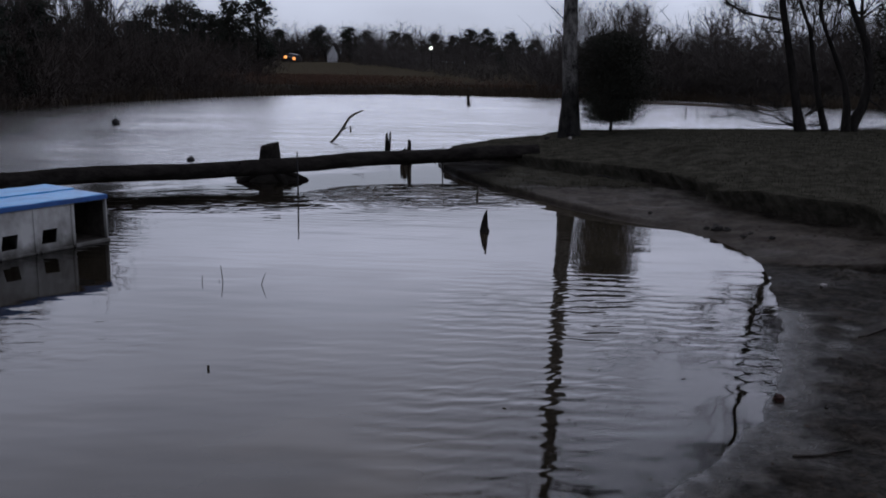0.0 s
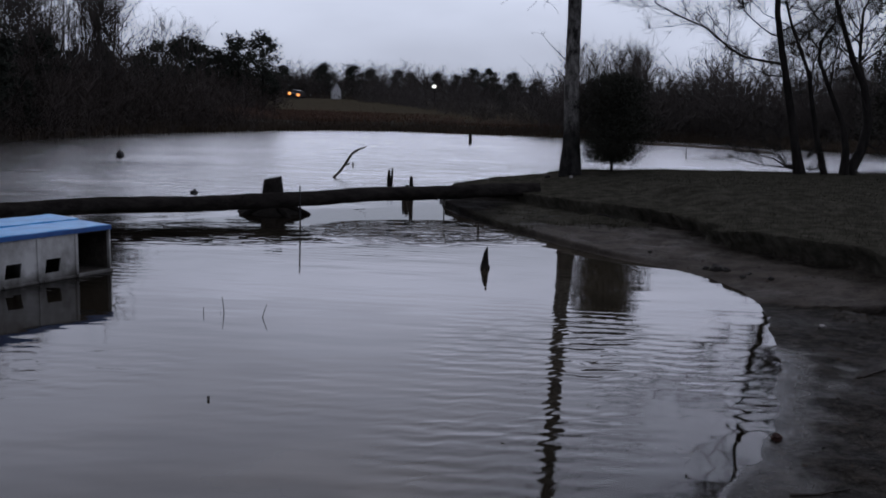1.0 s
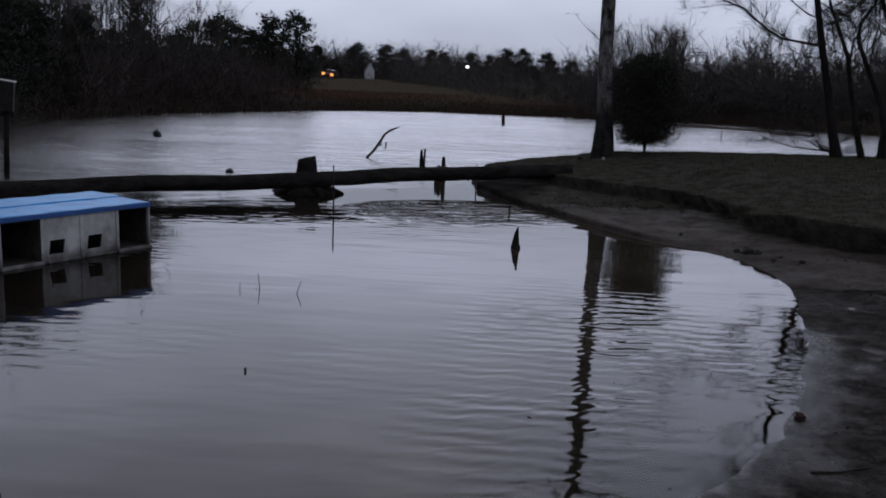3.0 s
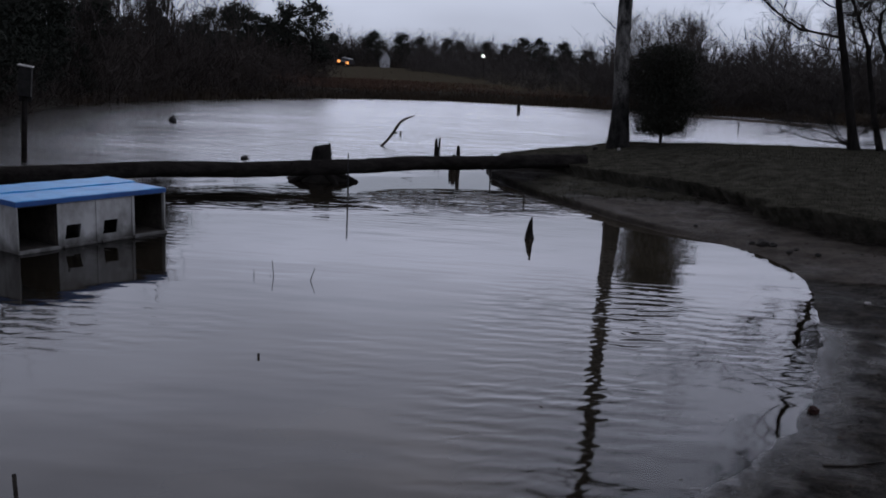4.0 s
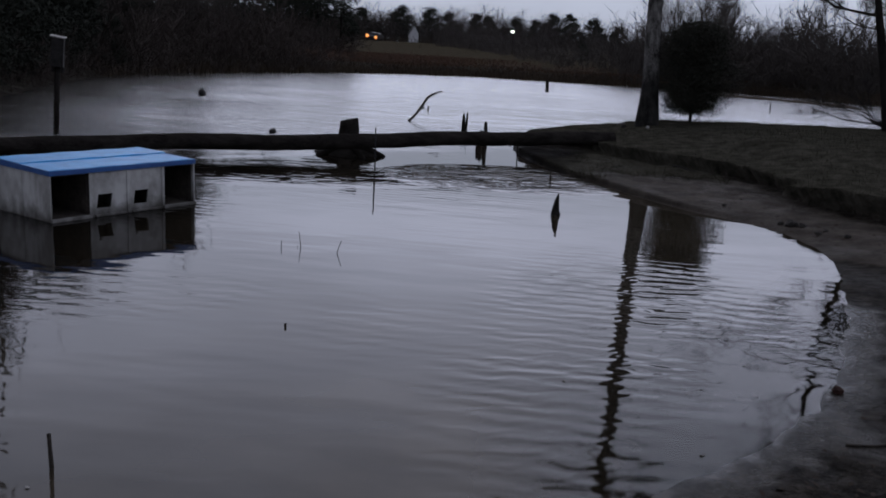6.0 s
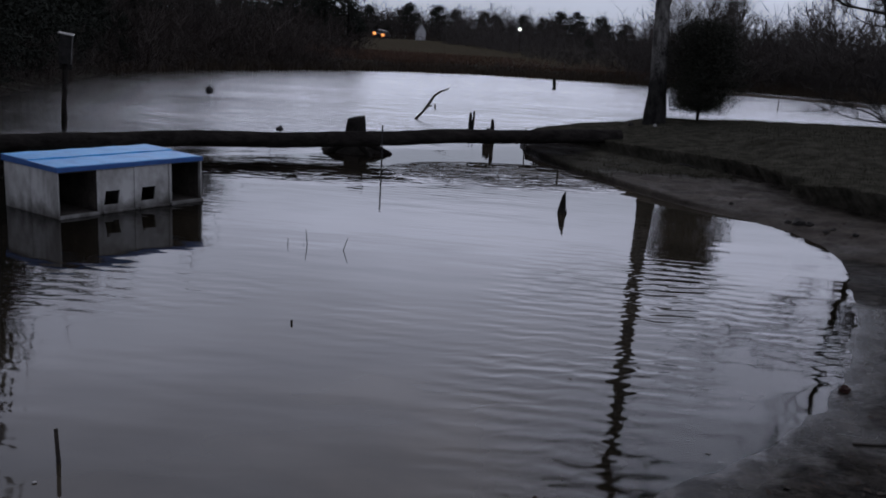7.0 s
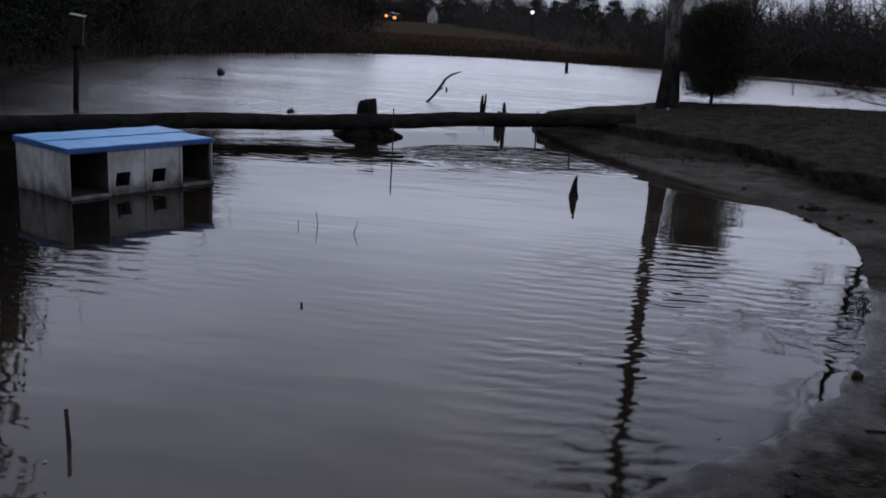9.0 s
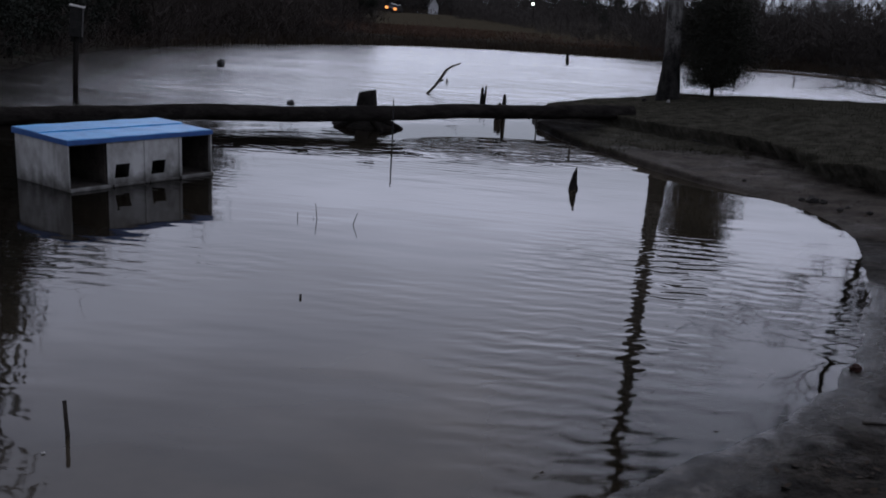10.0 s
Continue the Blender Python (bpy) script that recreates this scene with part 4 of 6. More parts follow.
# ---------- the duck house ----------
def build_duck_house():
    a = math.degrees(math.atan2(0.848, 0.53))
    thing = empty("duck_house", pose(-4.18, 7.20, 0, 0, 0, a + 2.5), "low white duck house with a blue roof standing in the pond", "duck house")
    L, W, back, bay, th = 1.632, 0.895, 0.475, 0.408, 0.018
    front = 0.460

    def roof_z(y):
        return front + (back - front) * y / W

    def side(x0, x1, y0, y1, name, mat, z0=-0.38):
        bm = bmesh.new()
        vs = [bm.verts.new(c) for c in ((x0, y0, z0), (x1, y0, z0), (x1, y1, z0), (x0, y1, z0), (x0, y0, roof_z(y0)), (x1, y0, roof_z(y0)), (x1, y1, roof_z(y1)), (x0, y1, roof_z(y1)))]
        for f in ((3, 2, 1, 0), (4, 5, 6, 7), (0, 1, 5, 4), (1, 2, 6, 5), (2, 3, 7, 6), (3, 0, 4, 7)):
            bm.faces.new([vs[k] for k in f])
        bmesh.ops.bevel(bm, geom=bm.edges[:], offset=0.003, segments=1, affect="EDGES")
        return part(name, bm, mat, thing)

    side(0, th, 0, W * 0.5 - 0.004, "end_panel", WHITE)
    side(0.002, th, W * 0.5 + 0.004, W, "end_panel", WHITE)
    side(L - th, L, 0, W, "end_panel", WHITE)
    side(th, L - th, W - th, W, "back_panel", WHITE)
    for k in (1, 2, 3):
        side(k * bay - 0.011, k * bay + 0.011, 0.006, W - th, "divider", DARKWOOD if k != 2 else WHITE)
    for k in (0, 3):
        side(k * bay + (th if k == 0 else 0.011) + 0.001, k * bay + (th if k == 0 else 0.011) + 0.008, 0.03, W - th, "inner_lining", DARKWOOD, 0.03)
        side((k + 1) * bay - (th if k == 3 else 0.011) - 0.008, (k + 1) * bay - (th if k == 3 else 0.011) - 0.001, 0.03, W - th, "inner_lining", DARKWOOD, 0.03)
    part("inner_back", box_bm(th, L - th, W - th - 0.010, W - th - 0.001, 0.03, front), DARKWOOD, thing)
    part("floor_board", box_bm(th, L - th, 0.02, W - th, 0.0, 0.028), DARKWOOD, thing)
    part("threshold", box_bm(0, bay, -0.030, 0.018, -0.03, 0.030), WHITE, thing)
    part("threshold", box_bm(3 * bay, L, -0.030, 0.018, -0.03, 0.030), WHITE, thing)
    for k in (1, 2):
        x0, x1 = k * bay + 0.003, (k + 1) * bay - 0.003
        hx, hw, hz, hh, skew = x0 + 0.055, 0.155, 0.08, 0.132, 0.022
        bm = bmesh.new()
        outer = [(x0, -0.36), (x1, -0.36), (x1, front), (x0, front)]
        inner = [(hx, hz), (hx + hw, hz), (hx + hw + skew, hz + hh), (hx + skew, hz + hh)]
        rings = [[bm.verts.new((px, y, pz)) for px, pz in ring] for y in (-0.004, 0.012) for ring in (outer, inner)]
        for q in range(4):
            w = (q + 1) % 4
            bm.faces.new((rings[0][q], rings[0][w], rings[1][w], rings[1][q]))
            bm.faces.new((rings[2][w], rings[2][q], rings[3][q], rings[3][w]))
            bm.faces.new((rings[0][w], rings[0][q], rings[2][q], rings[2][w]))
            bm.faces.new((rings[1][q], rings[1][w], rings[3][w], rings[3][q]))
        bmesh.ops.recalc_face_normals(bm, faces=bm.faces)
        part("front_panel", bm, WHITE, thing, "white front panel with a square entrance hole")
        part("entry_ledge", box_bm(hx - 0.02, min(hx + hw + 0.16, x1 - 0.02), -0.026, -0.005, 0.0, 0.022), WHITE, thing)
    for k in (1, 2, 3):
        part("batten", box_bm(k * bay - 0.018, k * bay + 0.018, -0.014, -0.0045, 0.02, front - 0.01), WHITE, thing)
    part("top_rail", box_bm(0.0, L, 0.013, 0.03, front - 0.05, front - 0.004), DARKWOOD, thing)
    # roof: two sloping sheets with a step at the seam, and a folded edge
    for y0, y1, lift in ((-0.012, W * 0.5 + 0.02, 0.004), (W * 0.5 + 0.012, W + 0.016, 0.016)):
        bm = bmesh.new()
        n = 12
        rows = []
        for i in range(n + 1):
            x = -0.006 + (L - 0.012) * i / n
            dz = 0.003 * math.sin(i * 1.9 + y0 * 9)
            rows.append([bm.verts.new((x, y, roof_z(y) + z + lift + dz)) for y, z in ((y0, 0.014), (y1, 0.014), (y1, 0.0), (y0, 0.0))])
        for i in range(n):
            for k in range(4):
                bm.faces.new((rows[i][k], rows[i][(k + 1) % 4], rows[i + 1][(k + 1) % 4], rows[i + 1][k]))
        bm.faces.new(rows[0][::-1])
        bm.faces.new(rows[-1])
        bmesh.ops.recalc_face_normals(bm, faces=bm.faces)
        part("roof_panel", bm, BLUE, thing, "bright blue roof sheet")
    part("roof_edge", box_bm(-0.012, L - 0.017, -0.026, -0.0155, front - 0.032, front + 0.012, 0.002), BLUEDGE, thing)
    for x in (-0.0165, L - 0.0175):
        bm = bmesh.new()
        vs = [bm.verts.new(c) for c in [(x + dx, y, roof_z(y) + z) for dx in (0, 0.0095) for y, z in ((-0.026, -0.03), (W + 0.016, -0.03), (W + 0.016, 0.026), (-0.026, 0.014))]]
        for f in ((0, 1, 2, 3), (7, 6, 5, 4), (0, 4, 5, 1), (1, 5, 6, 2), (2, 6, 7, 3), (3, 7, 4, 0)):
            bm.faces.new([vs[k] for k in f])
        bmesh.ops.recalc_face_normals(bm, faces=bm.faces)
        part("roof_edge", bm, BLUEDGE, thing)


build_duck_house()


# ---------- the nest box on its pole ----------
def build_nest_box():
    thing = empty("nest_box", pose(-8.10, 14.4, 0, 0, 4.5, 20), "dark grey wooden nest box on a dark pole in the water", "nest box")
    t = Tubes()
    t.add([(0.04, 0, -0.46), (0.01, 0, 0.5), (0.0, 0.0, 1.2)], [0.05, 0.046, 0.043], 10, 0.08)
    t.make("pole", WETWOOD, thing)
    part("back_board", box_bm(-0.10, 0.10, 0.055, 0.075, 1.02, 1.66), GREYPAINT, thing)
    part("front_board", box_bm(-0.10, 0.10, -0.10, -0.08, 1.12, 1.60), GREYPAINT, thing)
    part("side_board", box_bm(-0.10, -0.08, -0.079, 0.054, 1.12, 1.61), GREYPAINT, thing)
    part("side_board", box_bm(0.08, 0.10, -0.079, 0.054, 1.12, 1.61), GREYPAINT, thing)
    part("floor_board", box_bm(-0.079, 0.079, -0.079, 0.054, 1.12, 1.14), GREYPAINT, thing)
    bm = box_bm(-0.125, 0.125, -0.14, 0.08, 0, 0.018)
    bm.transform(pose(0, 0, 1.625, 6, 4, 0))
    part("lid", bm, PALE, thing, "pale sloping lid")


build_nest_box()


# ---------- trees by the water ----------
def leaf_cloud(rng, centres, per, radius, size, flat=0.6):
    """Small crossed blades in clumps round the given centres."""
    c = np.repeat(np.array(centres), per, axis=0)
    n = len(c)
    off = rng.normal(size=(n, 3)) * radius
    off[:, 2] *= flat
    p = c + off
    a, b = rng.normal(size=(n, 3)), rng.normal(size=(n, 3))
    a /= np.linalg.norm(a, axis=1)[:, None]
    b -= a * (a * b).sum(1)[:, None]
    b /= np.linalg.norm(b, axis=1)[:, None]
    s = size * rng.uniform(0.6, 1.4, (n, 1))
    v = np.stack([p - a * s, p + b * s * 0.35, p + a * s, p - b * s * 0.35], 1).reshape(-1, 3)
    return v, np.arange(4 * n).reshape(-1, 4)


def np_mesh(name, v, f, mat, parent=None):
    me = bpy.data.meshes.new(name)
    k = f.shape[1]
    me.vertices.add(len(v))
    me.vertices.foreach_set("co", np.asarray(v, np.float32).ravel())
    me.loops.add(f.size)
    me.loops.foreach_set("vertex_index", f.ravel().astype(np.int32))
    me.polygons.add(len(f))
    me.polygons.foreach_set("loop_start", np.arange(0, f.size, k))
    me.update(calc_edges=True)
    me.materials.append(mat)
    ob = new(name, me)
    if parent:
        ob.parent = parent
    return ob


def build_big_tree():
    rng = random.Random(21)
    x, y = 2.45, 17.25
    g = height(x, y)
    thing = empty("tall_tree", pose(x, y, g), "tall bare tree with pale mottled bark on the grass bank", "tree")
    t = Tubes()
    zs = [-0.25, -0.02, 0.06, 0.16, 0.32, 0.55, 0.9, 1.35, 1.7, 2.2, 2.9, 3.6, 4.4, 5.4, 6.8, 8.4, 10.0, 12.2, 14.5]
    rs = [0.26, 0.236, 0.226, 0.216, 0.200, 0.176, 0.157, 0.150, 0.144, 0.137, 0.134, 0.133, 0.132, 0.130, 0.126, 0.118, 0.10, 0.07, 0.02]
    line = [Vector((-0.024 * z + 0.012 * math.sin(z * 2.3), 0.02 * math.sin(z * 0.7), z)) for z in zs]
    t.add(line, rs, 20, 0.05)
    t.make("trunk", PALEBARK, thing)
    limbs = ((2.12, (-0.9, 0.1, 0.5), 0.95, 0.009), (3.9, (-0.9, -0.2, -0.15), 1.5, 0.014), (3.4, (0.9, -0.1, 0.3), 0.9, 0.010), (5.0, (0.8, -0.3, 0.7), 2.0, 0.022), (5.5, (-0.8, -0.2, 0.8), 2.0, 0.024), (6.0, (0.3, -0.9, 0.8), 2.0, 0.03),
             (6.3, (0.7, 0.5, 0.8), 2.4, 0.045), (6.9, (-0.6, -0.6, 0.9), 2.2, 0.04), (7.6, (0.6, -0.4, 1), 2.6, 0.04), (8.3, (-0.4, 0.5, 1), 2.6, 0.04), (9.0, (0.7, 0.3, 0.9), 2.8, 0.045), (9.8, (-0.7, -0.2, 0.9), 2.6, 0.04), (10.6, (0.4, -0.6, 1), 2.4, 0.035), (6.6, (0.9, 0.1, 0.5), 2.8, 0.04), (7.2, (-0.9, 0.1, 0.6), 2.8, 0.04), (8.0, (0.9, -0.1, 0.6), 3.0, 0.045), (8.8, (-0.9, -0.1, 0.7), 2.9, 0.04), (9.5, (0.8, -0.2, 0.8), 2.8, 0.04), (11.6, (-0.3, 0.4, 1), 2.0, 0.03))
    # a drooping limb whose twigs hang low over the water
    s = Tubes()
    low = [Vector(c) for c in ((-0.13, 0.0, 3.95), (-0.42, -0.05, 3.58), (-0.80, -0.08, 3.47), (-1.15, -0.1, 3.50), (-1.55, -0.1, 3.62), (-1.9, -0.15, 3.78))]
    s.add(low, [0.018, 0.014, 0.011, 0.009, 0.006, 0.003], 6, 0.1, caps=False)
    for k, (dx, dz) in ((1, (-0.5, -0.6)), (2, (-0.3, -0.9)), (2, (0.5, -0.7)), (3, (-0.6, -0.7)), (3, (-0.7, 0.3)), (4, (-0.4, -0.5))):
        l = wander(rng, low[k], (dx, rng.uniform(-0.3, 0.3), dz), rng.uniform(0.35, 0.6), 5, 0.2)
        s.add(l, [0.006, 0.005, 0.004, 0.0035, 0.003, 0.002], 4, caps=False)
        branch_out(rng, s, l, 0.005, 1, 5)
    s.make("limb", BARK, thing)
    for z, d, length, r in limbs:
        s = Tubes()
        p = Vector((-0.024 * z, 0, z))
        l = wander(rng, p, d, length, 7, 0.13, 0.02)
        s.add(l, [r * (1 - 0.75 * i / 7) for i in range(8)], 6, 0.1, caps=False)
        grown = branch_out(rng, s, l, r, 2, 3.6 if length > 1 else 4)
        if z > 5.8:
            fine = slivers(rng, grown, 40 + 16 * len(grown), 0.34, 0.004, 0.2)
            base = len(s.v)
            s.v += fine[0]
            s.f += [tuple(base + q for q in f) for f in fine[1]]
        s.make("limb", BARK, thing)


build_big_tree()


def build_cedar():
    rng = np.random.default_rng(5)
    r2 = random.Random(6)
    x, y = 3.30, 17.45
    thing = empty("cedar_bush", pose(x, y, height(x, y)), "small dark round evergreen cedar on the bank", "tree")
    t = Tubes()
    t.add([(0, 0, -0.1), (0.01, 0, 0.3), (0.0, 0.01, 0.9), (0, 0, 1.7)], [0.035, 0.03, 0.025, 0.01], 8, 0.1)
    t.make("trunk", BARK, thing)
    centres = []
    s = Tubes()
    for i in range(230):
        z = 0.24 + 1.55 * (i / 230)
        u = (z - 0.24) / 1.66
        prof = 0.80 * math.sqrt(max(0.02, 1 - abs((u - 0.36) / (0.64 if u > 0.36 else 0.42)) ** 2.0))
        a = i * 2.4
        rr = prof * r2.uniform(0.62, 1.04) * (1.12 if r2.random() < 0.14 else 1.0) * (1.0 + 0.10 * math.sin(3 * a + z * 4) + 0.07 * math.sin(9 * z))
        droop = -0.05 + 0.13 * min(1.0, max(0.0, (z - 0.2) / 0.9))
        tip = Vector((rr * math.cos(a), rr * math.sin(a), z + droop + r2.uniform(-0.05, 0.06)))
        s.add([(0, 0, z), tip * 0.6 + Vector((0, 0, z * 0.4)), tip], [0.008, 0.006, 0.003], 3, caps=False)
        for f in (0.3, 0.55, 0.8, 1.0):
            centres.append((tip.x * f, tip.y * f, z + (tip.z - z) * f))
    s.make("branchwork", BARK, thing)
    v, f = leaf_cloud(rng, centres, 60, 0.078, 0.021, 0.8)
    np_mesh("crown", v, f, CEDAR, thing)


build_cedar()


def build_bare_tree(x, y, line, radii, limbs, seed, label, density=2.6, name="bare_tree", twigs=2):
    rng = random.Random(seed)
    thing = empty(name, pose(x, y, height(x, y)), label, "tree", "bare trees on the bank")
    t = Tubes()
    line = [Vector(p) for p in line]
    t.add(line, radii, 12, 0.08)
    t.make("trunk", BARK, thing)
    n = len(line) - 1
    for spec in limbs:
        s = Tubes()
        if len(spec) == 2:
            pts, r = [Vector(p) for p in spec[0]], spec[1]
        else:
            f, d, length, r = spec
            i = min(int(f * n), n - 1)
            p = line[i].lerp(line[i + 1], f * n - i)
            pts = wander(rng, p, d, length, 8, 0.15, 0.03)
        k = len(pts) - 1
        s.add(pts, [r * (1 - 0.8 * i / k) for i in range(k + 1)], 6, 0.1, caps=False)
        grown = branch_out(rng, s, pts, r, twigs, density)
        fine = slivers(rng, grown, 30 + 12 * len(grown), 0.30, 0.0024, 0.2)
        base = len(s.v)
        s.v += fine[0]
        s.f += [tuple(base + q for q in f) for f in fine[1]]
        s.make("limb", TWIG, thing)


build_bare_tree(7.42, 18.4, [(0.1, 0, -0.2), (0.02, 0, 0.08), (-0.08, 0, 0.5), (-0.26, 0, 1.3), (-0.50, 0, 2.3), (-0.72, 0, 3.3), (-0.78, 0, 4.6), (-0.9, 0, 6.2), (-0.85, 0, 8.0), (-0.7, 0, 10.2)],
                [0.17, 0.125, 0.095, 0.082, 0.070, 0.060, 0.046, 0.024, 0.014, 0.005],
                [([(-0.52, 0, 2.26), (-1.0, -0.1, 2.32), (-1.4, -0.15, 2.38), (-1.75, -0.2, 2.58), (-2.2, -0.2, 2.93), (-2.75, -0.3, 3.12), (-3.3, -0.3, 3.38), (-3.6, -0.3, 4.0)], 0.032),
                 ([(-0.45, 0, 2.0), (-0.75, 0.2, 2.05), (-1.1, 0.2, 2.2), (-1.5, 0.3, 2.45)], 0.018),
                 ([(-0.66, 0, 2.9), (-0.2, 0.2, 3.1), (0.3, 0.2, 3.5), (0.7, 0.3, 4.2)], 0.022),
                 ([(-0.60, 0, 2.6), (-0.3, -0.2, 2.75), (0.1, -0.3, 3.1), (0.3, -0.3, 3.6)], 0.016),
                 ([(0.0, 0, 0.1), (-0.27, 0.05, 0.17), (-0.50, 0.05, 0.30), (-0.84, 0.1, 0.40), (-1.25, 0.1, 0.44)], 0.022),
                 ([(0.0, 0, 0.08), (-0.27, -0.05, 0.14), (-0.58, -0.05, 0.16), (-0.88, -0.05, 0.19), (-1.12, 0, 0.25), (-1.30, 0, 0.32), (-1.54, 0, 0.32)], 0.020),
                 ([(-0.02, 0, 0.12), (-0.28, -0.05, 0.20), (-0.44, -0.05, 0.39), (-0.60, -0.05, 0.54), (-0.76, 0, 0.70)], 0.020),
                 ([(-0.04, 0, 0.15), (-0.23, 0.05, 0.24), (-0.36, 0.05, 0.47), (-0.46, 0.05, 0.75), (-0.6, 0.05, 1.05)], 0.018),
                 ([(-0.05, 0, 0.26), (0.11, -0.05, 0.33), (0.21, -0.05, 0.41), (0.36, -0.05, 0.47)], 0.012),
                 ([(0.0, 0, 0.25), (0.10, -0.05, 0.14), (0.19, -0.08, 0.11), (0.36, -0.1, 0.10)], 0.012),
                 ([(0.05, 0, 0.25), (0.35, 0.1, 0.55), (0.6, 0.1, 0.75)], 0.012),
                 (0.62, (-0.7, -0.3, 0.8), 2.4, 0.025), (0.72, (0.7, 0.2, 0.8), 2.2, 0.025), (0.8, (-0.5, 0.4, 1), 2.2, 0.024), (0.5, (-0.8, 0.3, 0.5), 1.8, 0.018), (0.76, (-0.9, -0.2, 0.7), 2.6, 0.028), (0.84, (0.8, 0.1, 0.8), 2.4, 0.026), (0.9, (-0.6, 0.2, 0.9), 2.2, 0.022)],
                31, "dark bare leaning tree with a long reaching limb on the bank", 4.2)
build_bare_tree(7.98, 18.45, [(0.05, 0, -0.2), (0, 0, 0.1), (-0.18, 0, 0.66), (-0.38, 0, 1.52), (-0.49, 0, 2.06), (-0.73, 0, 2.6), (-0.95, 0, 3.08), (-1.12, 0, 3.6), (-1.35, 0, 5.2), (-1.5, 0, 8.2)],
                [0.10, 0.075, 0.058, 0.046, 0.040, 0.034, 0.031, 0.028, 0.022, 0.006],
                [([(-0.44, 0, 1.85), (-0.40, 0.05, 2.3), (-0.25, 0.1, 2.7), (-0.3, 0.15, 3.3), (-0.15, 0.15, 4.0)], 0.022), ([(-0.49, 0, 2.06), (-0.8, 0.1, 2.2), (-1.05, 0.1, 2.45), (-1.3, 0.1, 2.5)], 0.014),
                 (0.58, (0.7, -0.2, 0.7), 1.3, 0.014), (0.64, (-0.7, 0.2, 0.6), 1.4, 0.013), (0.72, (0.6, 0.3, 0.8), 1.4, 0.013), (0.5, (-0.8, -0.2, 0.4), 1.0, 0.010), (0.3, (-0.7, 0.1, 0.6), 0.8, 0.008), (0.36, (0.6, 0.1, 0.8), 0.9, 0.009)],
                32, "slender dark bare tree leaning beside the water", 4.8)
build_bare_tree(8.44, 18.5, [(0.02, 0, -0.2), (0.0, 0, 0.15), (-0.01, 0, 0.55), (-0.12, 0, 1.05), (-0.47, 0, 1.78), (-0.75, 0, 2.38), (-0.75, 0, 2.74), (-0.48, 0, 3.17), (-0.3, 0, 4.0), (-0.35, 0, 5.2)],
                [0.13, 0.10, 0.075, 0.058, 0.046, 0.038, 0.032, 0.026, 0.018, 0.006],
                [([(-0.47, 0, 1.78), (-0.42, 0.05, 2.3), (-0.32, 0.1, 2.8), (-0.4, 0.1, 3.4), (-0.2, 0.1, 4.2)], 0.022), ([(-0.75, 0, 2.55), (-1.0, -0.1, 2.8), (-1.15, -0.1, 3.2), (-1.05, -0.1, 3.8)], 0.016),
                 (0.55, (-0.8, 0.1, 0.4), 1.2, 0.013), (0.62, (0.8, -0.1, 0.7), 1.3, 0.013), (0.7, (-0.5, 0.2, 0.9), 1.3, 0.012), (0.45, (0.7, 0.1, 0.8), 1.2, 0.012), (0.78, (0.7, 0.1, 0.8), 1.3, 0.010)],
                33, "dark crooked bare tree with a bent trunk", 4.8)
build_bare_tree(8.62, 18.6, [(-0.05, 0, -0.2), (0.0, 0, 0.12), (0.18, 0, 0.5), (0.28, 0, 1.07), (0.11, 0, 1.86), (-0.16, 0, 2.35), (-0.40, 0, 2.95), (-0.65, 0, 3.6), (-1.05, 0, 5.4), (-1.2, 0, 9.4)],
                [0.17, 0.13, 0.105, 0.092, 0.080, 0.060, 0.050, 0.040, 0.022, 0.006],
                [([(0.10, 0, 1.9), (0.0, 0.05, 2.3), (-0.03, 0.05, 2.65), (-0.02, 0.1, 3.38), (0.2, 0.1, 3.98), (0.4, 0.1, 5.0)], 0.05), ([(0.22, 0, 0.72), (0.5, -0.05, 0.52), (0.8, -0.1, 0.2)], 0.028),
                 ([(-0.30, 0, 2.7), (-0.1, -0.1, 2.95), (0.2, -0.1, 3.3), (0.35, -0.1, 4.0)], 0.02), ([(0.2, 0, 1.5), (0.55, 0.1, 1.9), (0.75, 0.1, 2.5), (0.85, 0.1, 3.4)], 0.022),
                 (0.55, (-0.7, 0.1, 0.7), 1.5, 0.018), (0.62, (0.8, 0.2, 0.8), 1.5, 0.016), (0.7, (-0.8, -0.1, 0.6), 1.6, 0.018), (0.8, (0.6, 0.1, 0.9), 1.9, 0.02), (0.35, (-0.6, -0.2, 0.8), 1.0, 0.010), (0.88, (-0.8, 0.1, 0.8), 2.6, 0.026), (0.92, (0.7, -0.2, 0.9), 2.4, 0.024), (0.96, (-0.5, 0.3, 1.0), 2.2, 0.02)],
                34, "thick dark bare tree, forked and curving over the bank", 4.8)


def build_bank_cedar():
    rng, r2 = np.random.default_rng(15), random.Random(16)
    x, y = 9.9, 19.3
    thing = empty("cedar_tree", pose(x, y, height(x, y)), "tall dark narrow cedar behind the bare trees", "tree")
    t = Tubes()
    t.add([(0, 0, -0.2), (0.02, 0, 1.5), (0, 0, 4.6)], [0.09, 0.07, 0.01], 8, 0.1)
    t.make("trunk", BARK, thing)
    centres = []
    for i in range(190):
        z = 0.9 + 3.8 * i / 190
        reach = 0.85 * (1 - ((z - 0.9) / 4.2) ** 1.6) * r2.uniform(0.35, 1.1)
        a = i * 2.4
        for f in (0.5, 1.0):
            centres.append((reach * f * math.cos(a), reach * f * math.sin(a), z + r2.uniform(-0.1, 0.1)))
    v, f = leaf_cloud(rng, centres, 36, 0.12, 0.045, 0.8)
    np_mesh("crown", v, f, CEDAR, thing)


build_bank_cedar()


